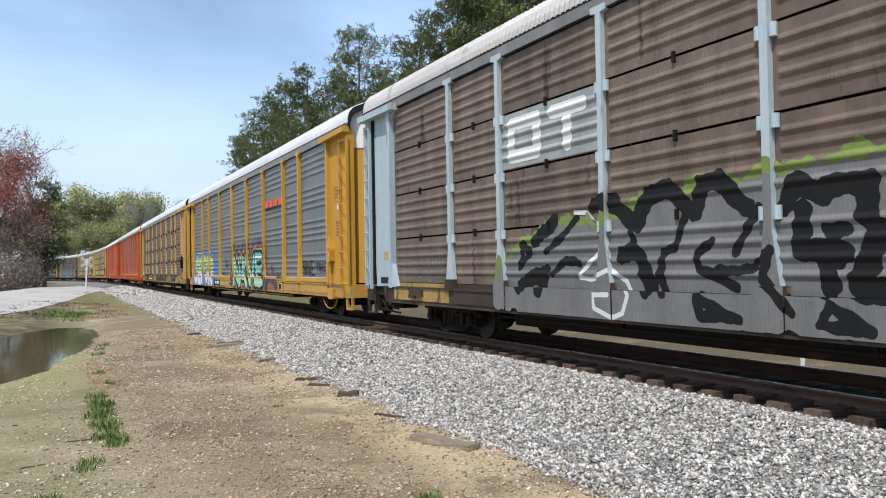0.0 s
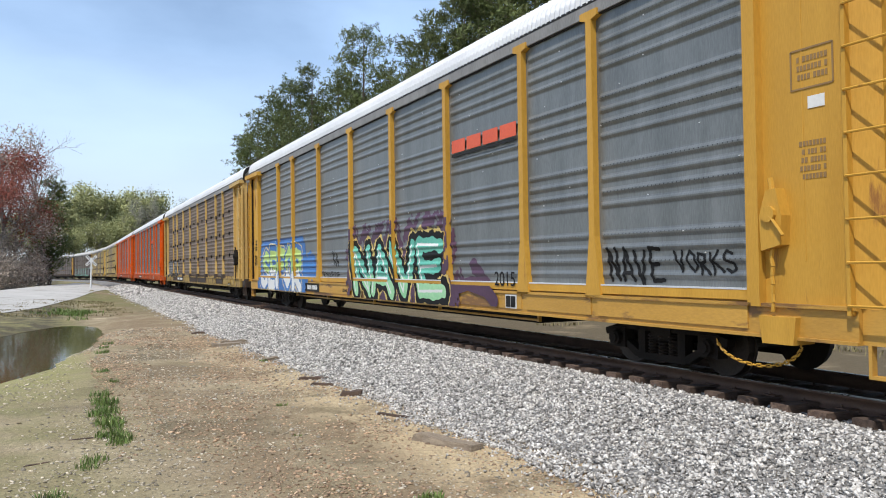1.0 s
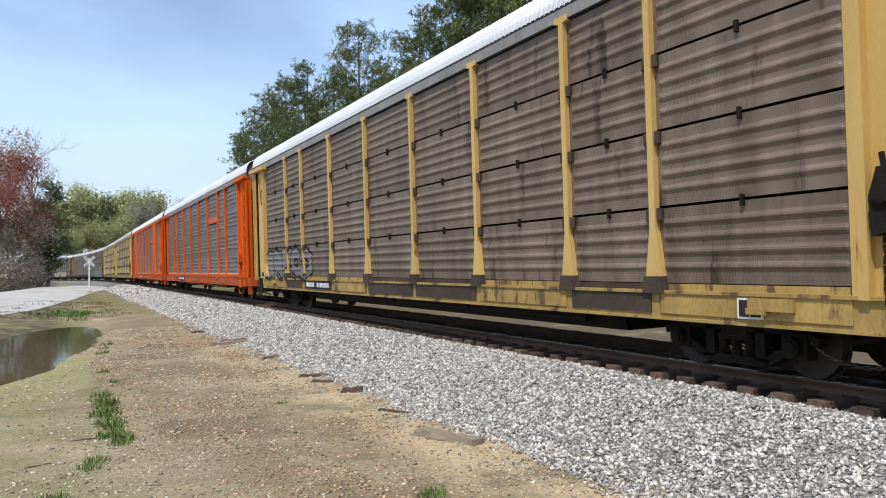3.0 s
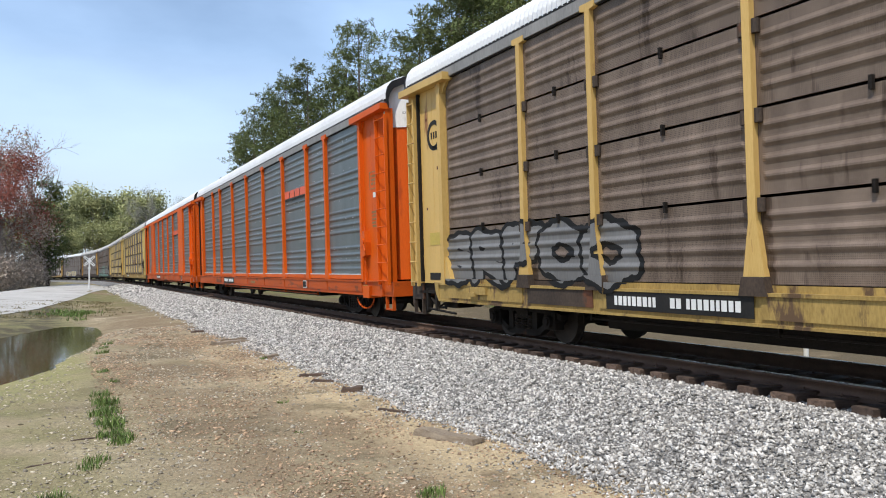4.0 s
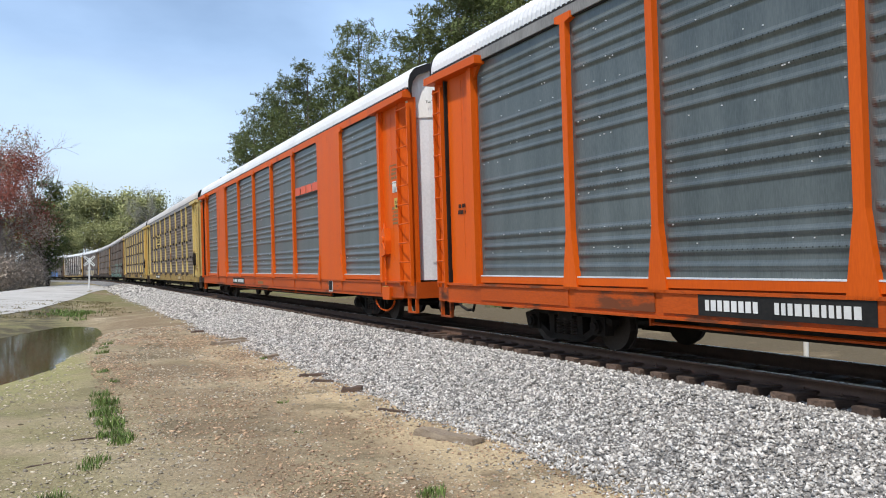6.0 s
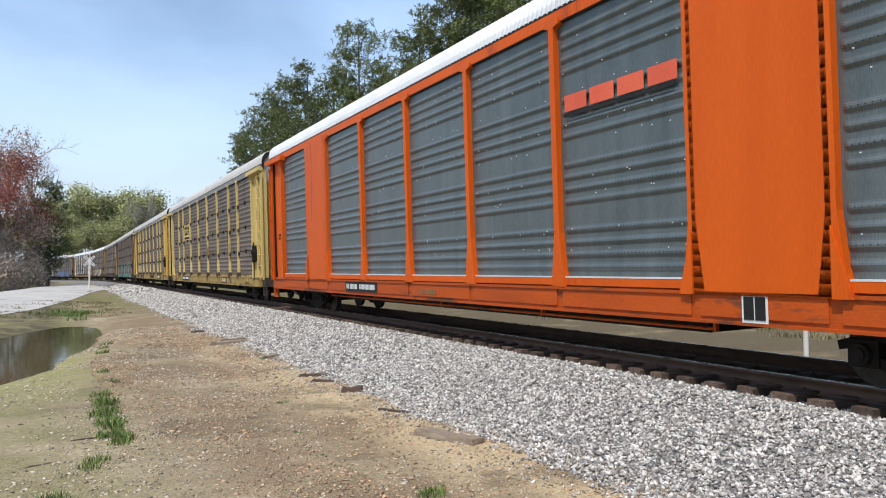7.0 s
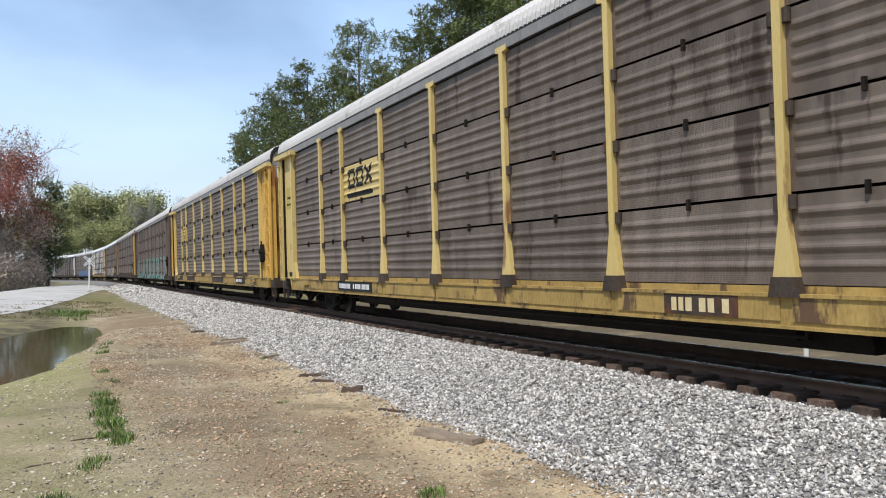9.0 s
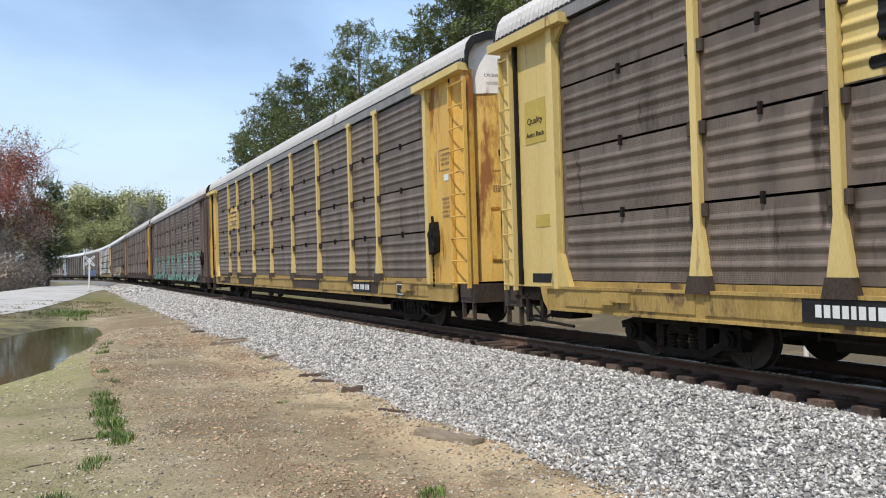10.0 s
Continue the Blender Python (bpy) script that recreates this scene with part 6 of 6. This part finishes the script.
def make_broadleaf(seed, height, leaf, per, label, group, bark="grey_bark", depth=4, spread=0.8, size=0.3, name="broadleaf_tree"):
    rng = np.random.default_rng(seed)
    tree = new(name)
    lines, tips = [], []
    grow(rng, np.zeros(3), np.array([rng.normal(0, 0.05), rng.normal(0, 0.05), 1.0]), height * 0.34, height * 0.013, depth, lines, tips)
    top = max(t[2] for t in tips)
    k = height / top
    lines = [(p * k, q * k, r, s) for p, q, r, s in lines]
    tips = [t * k for t in tips]
    trunk = new("trunk", limb_mesh(lines, bark, "broadleaf_trunk"))
    trunk.parent = tree
    if leaf:
        v, f = leaf_cards(tips, per, spread, size, rng)
        crown = soup("crown", v, f, leaf)
        crown.parent = tree
    return tagged(tree, label, "tree", group)


def plant(tree, x, y, turn=0, size=1.0, sink=0.15):
    tree.matrix_world = pose(x, y, ground_z(x, y) - sink, 0, 0, turn) @ Matrix.Diagonal((size, size, size, 1))
    return tree


_r = random.Random(21)
PINES = [make_pine(31, 21.5, 0.36, 3.4), make_pine(32, 21, 0.3, 3.8), make_pine(33, 21, 0.42, 3.2, thin=0.85), make_pine(34, 21, 0.25, 3.6), make_pine(35, 21, 0.38, 3.0, thin=0.75)]
FRONT_ROW = ((25.5, 117, 23.5, 2), (24.5, 106, 24.6, 4), (24.5, 97, 24.6, 2), (24.5, 88, 24.2, 0), (24.0, 79, 23.6, 1), (24.5, 72, 22.0, 3), (24.2, 64, 23.2, 0), (25.0, 57, 18.4, 3),
             (24.0, 51.5, 21.4, 1), (24.5, 46, 22.0, 0), (23.8, 41.5, 22.5, 3), (26.5, 84, 19.5, 3), (26.8, 75, 19.5, 1), (26.5, 68, 19.5, 3), (26.6, 101, 20.5, 0), (27, 60, 18, 0),
             (26.4, 112, 19.5, 1), (25.2, 91, 17, 3), (25.4, 101, 17, 1), (25.3, 60, 15, 3), (25, 76, 16, 3), (24.5, 37, 22.5, 1), (24.0, 32, 22.0, 2), (24.6, 27, 22.0, 0),
             (24.2, 21, 22.0, 1), (24.0, 14, 21.0, 3), (27.2, 39, 23.5, 3), (27.4, 34.5, 23.5, 0), (27.6, 46.5, 23.0, 3), (27.5, 51, 21.0, 1), (27.0, 56, 19.0, 3), (28.0, 41.8, 24.0, 1), (25.4, 48.6, 22.4, 3), (26, 44, 22.5, 1), (24.8, 92.5, 22.5, 3), (24.6, 83.5, 21.5, 3), (24.8, 68, 21.0, 3), (25.2, 111.5, 22.0, 3), (25.4, 60.5, 19.5, 1))
_used = set()
for _x, _y, _h, _k in FRONT_ROW:
    if _k in _used:
        _t = copy_thing(PINES[_k], Matrix.Identity(4))
    else:
        _t = PINES[_k]
        _used.add(_k)
    plant(_t, _x, _y, _r.uniform(0, 360), _h / 21.0)

# spring woods beyond the bend
WOODS = [make_broadleaf(51, 24, "spring", 84, "tree in fresh yellow-green spring leaf", "spring trees beyond the bend", spread=1.1, size=0.36),
         make_broadleaf(52, 22, "spring", 76, "tree in fresh yellow-green spring leaf", "spring trees beyond the bend", spread=1.2, size=0.36),
         make_broadleaf(53, 27, "buds", 50, "tall pale tree just coming into bud", "spring trees beyond the bend", spread=0.9, size=0.2)]
FAR_ROW = ((3, 285, 0.78, 0), (8, 292, 0.98, 1), (12.5, 300, 1.02, 0), (17, 296, 0.95, 1), (21, 303, 1.0, 0), (25.5, 300, 1.03, 1), (29.3, 305, 0.92, 2), (36, 298, 0.8, 2), (40, 304, 0.85, 2),
           (45, 300, 0.8, 1), (50, 295, 0.8, 2), (-3, 300, 0.75, 1), (-9, 306, 0.7, 0), (-15, 315, 0.75, 1), (-22, 322, 0.75, 2), (14, 280, 0.62, 1), (24, 282, 0.66, 0), (4, 276, 0.55, 1),
           (33, 284, 0.6, 0), (42, 285, 0.55, 1), (-1, 282, 0.5, 0), (19, 284, 0.55, 1), (9, 283, 0.55, 0), (28, 288, 0.62, 1))
_used = set()
for _x, _y, _s, _k in FAR_ROW:
    if _k in _used:
        _t = copy_thing(WOODS[_k], Matrix.Identity(4))
    else:
        _t = WOODS[_k]
        _used.add(_k)
    plant(_t, _x, _y, _r.uniform(0, 360), _s * 1.3)

_slim = copy_thing(WOODS[2], Matrix.Identity(4))
_slim.matrix_world = pose(24.3, 276, ground_z(24.3, 276) - 0.2, 0, 0, 150) @ Matrix.Diagonal((0.62, 0.62, 1.1, 1))

# trees by the road
plant(make_broadleaf(61, 15.0, "maple", 150, "red maple in bud beside the gravel road", "trees by the road", spread=0.8, size=0.11), -4.2, 97, 225)
plant(make_broadleaf(62, 19.5, "", 0, "tall bare tree beside the gravel road", "trees by the road", depth=5), -5.4, 101, 10)
plant(make_broadleaf(63, 17.5, "", 0, "tall bare tree beside the gravel road", "trees by the road", depth=5), -1.9, 104, 120)
plant(make_broadleaf(64, 16.5, "brush", 12, "leafless tree with dense brown twigs", "trees by the road", depth=5, spread=0.6, size=0.16), -7.5, 95, 60)
plant(make_broadleaf(65, 14.5, "maple", 120, "red maple in bud beside the gravel road", "trees by the road", spread=0.8, size=0.11), -7.0, 94, 100)
plant(make_pine(66, 13.0, 0.15, 2.3), -0.9, 103, 0)
plant(make_pine(67, 10.5, 0.12, 2.4), -1.8, 101, 50)
plant(make_broadleaf(68, 12.0, "brush", 60, "thicket of bare brown twigs", "trees by the road", depth=4, spread=0.9, size=0.11), -4.4, 96, 180)
plant(make_broadleaf(69, 11.0, "maple", 65, "small red-budded tree at the roadside", "trees by the road", depth=4, spread=0.7, size=0.10), -6.6, 92, 70)


def make_thicket(seed, centre_list, material, label, name="thicket"):
    rng = np.random.default_rng(seed)
    pts = []
    for x, y, rx, h in centre_list:
        for _ in range(90):
            a, rr = rng.uniform(0, math.tau), math.sqrt(rng.random()) * rx
            px, py = x + rr * math.cos(a), y + rr * math.sin(a)
            pts.append((px, py, ground_z(px, py) + h * rng.random() ** 0.8 * (1 - 0.5 * rr / rx)))
    v, f = leaf_cards(pts, 24, 0.36, 0.13, rng)
    return tagged(soup(name, v, f, material), label, "bushes", kind="stuff")


make_thicket(71, [(-2.4, 93, 1.3, 4.0), (-3.8, 90, 1.6, 4.5), (-5.6, 87, 1.8, 5.0), (-7.2, 83, 1.8, 5.0), (-9, 78, 2, 5.0), (-11, 73, 2.2, 5), (-2.0, 98, 1.2, 6.0), (-4.5, 95, 2, 8), (-7, 92, 2.2, 9), (-10, 86, 2.2, 8), (-4, 99, 2, 9)],
             "brush", "dense brown leafless brush along the road")
make_thicket(72, [(27, 118 - 6 * k, 2.6, 9.0) for k in range(18)], "needles", "dark evergreen undergrowth below the pines", "undergrowth")
make_thicket(73, [(22.5, 60 - 4 * k, 1.6, 1.6) for k in range(15)], "spring", "low green bushes at the edge of the woods", "low_bushes")

# ---------------------------------------------------------------- ties


def make_ties():
    def tie_build(seed):
        def build(bm):
            rng = random.Random(seed)
            rows = []
            for k in range(6):
                u = -1.33 + 2.66 * k / 5 + rng.uniform(-0.02, 0.02)
                rows.append([bm.verts.new((u, sy * 0.115 + rng.uniform(-0.008, 0.008), zz + rng.uniform(-0.006, 0.004))) for sy, zz in ((-1, -0.36), (1, -0.36), (1, -0.185), (0.93, -0.176), (-0.93, -0.176), (-1, -0.185))])
            for a, b in zip(rows, rows[1:]):
                for i in range(6):
                    bm.faces.new((a[i], a[(i + 1) % 6], b[(i + 1) % 6], b[i]))
            bm.faces.new(rows[0][::-1])
            bm.faces.new(rows[-1])
        return build

    def plate_build(bm):
        for s in (-1, 1):
            box(bm, s * 0.753 - 0.18, s * 0.753 + 0.18, -0.09, 0.09, -0.182, -0.166)
            for dx in (-0.1, 0.1):
                tube(bm, (s * 0.753 + dx, 0.05, -0.17), (s * 0.753 + dx, 0.05, -0.135), 0.014, 6)
    bed = bpy.data.objects["ballast_bed"]
    rng = random.Random(9)
    for i in range(290):
        s = 0.6 + i * 0.495
        a = float(np.interp(s, LINE_S, _turn))
        ob = new("tie", mesh_of(("tie", i % 7), tie_build(i % 7), "tie"))
        ob.parent = bed
        p = on_line(s, rng.uniform(-0.05, 0.05))
        ob.matrix_basis = Matrix.Translation(p) @ Matrix.Rotation(a + rng.uniform(-0.012, 0.012), 4, "Z") @ Matrix.Rotation(CANT, 4, "Y")
        if i < 70:
            pl = new("tie_plate", mesh_of("tie_plate", plate_build, "rail"))
            pl.parent = ob
    v, f = [], []
    for i in range(290, 640):
        s = 0.6 + i * 0.495
        k = len(v)
        for ds in (-0.115, 0.115):
            for o in (-1.3, 1.3):
                for up in (-0.3, -0.19):
                    v.append(tuple(on_line(s + ds, o, up)))
        f += [(k, k + 1, k + 3, k + 2), (k + 4, k + 6, k + 7, k + 5), (k, k + 4, k + 5, k + 1), (k + 2, k + 3, k + 7, k + 6), (k + 1, k + 5, k + 7, k + 3)]
    ob = soup("far_ties", np.array(v), np.array(f), "tie")
    ob.parent = bed
    tagged(ob, "weathered ties far down the line", kind="stuff")


make_ties()

# ---------------------------------------------------------------- what moves


def car_pose(k, t):
    """The car stands on the line by the places of its two trucks."""
    mid = FIRST_JOINT + CAR_PITCH * (k - 0.5) - SPEED * t
    a, b = on_line(mid - 9.9, 0, 0), on_line(mid + 9.9, 0, 0)
    d = b - a
    turn = math.atan2(-d.x, d.y)
    tilt = math.atan2(d.z, math.hypot(d.x, d.y))
    return Matrix.Translation((a + b) / 2) @ Matrix.Rotation(turn, 4, "Z") @ Matrix.Rotation(tilt, 4, "X") @ Matrix.Rotation(-CANT, 4, "Y")


def motions():
    for k, car in enumerate(CARS):
        walk(car, [(t, car_pose(k, t)) for t in np.arange(0, 10.01, 0.5).tolist()])
    for wheel, at in WHEELS:
        rows = []
        for i in range(301):
            rows.append((i / 30, Matrix.Translation(at) @ Matrix.Rotation(SPEED * i / 30 / 0.40, 4, "X")))
        walk(wheel, rows)


motions()
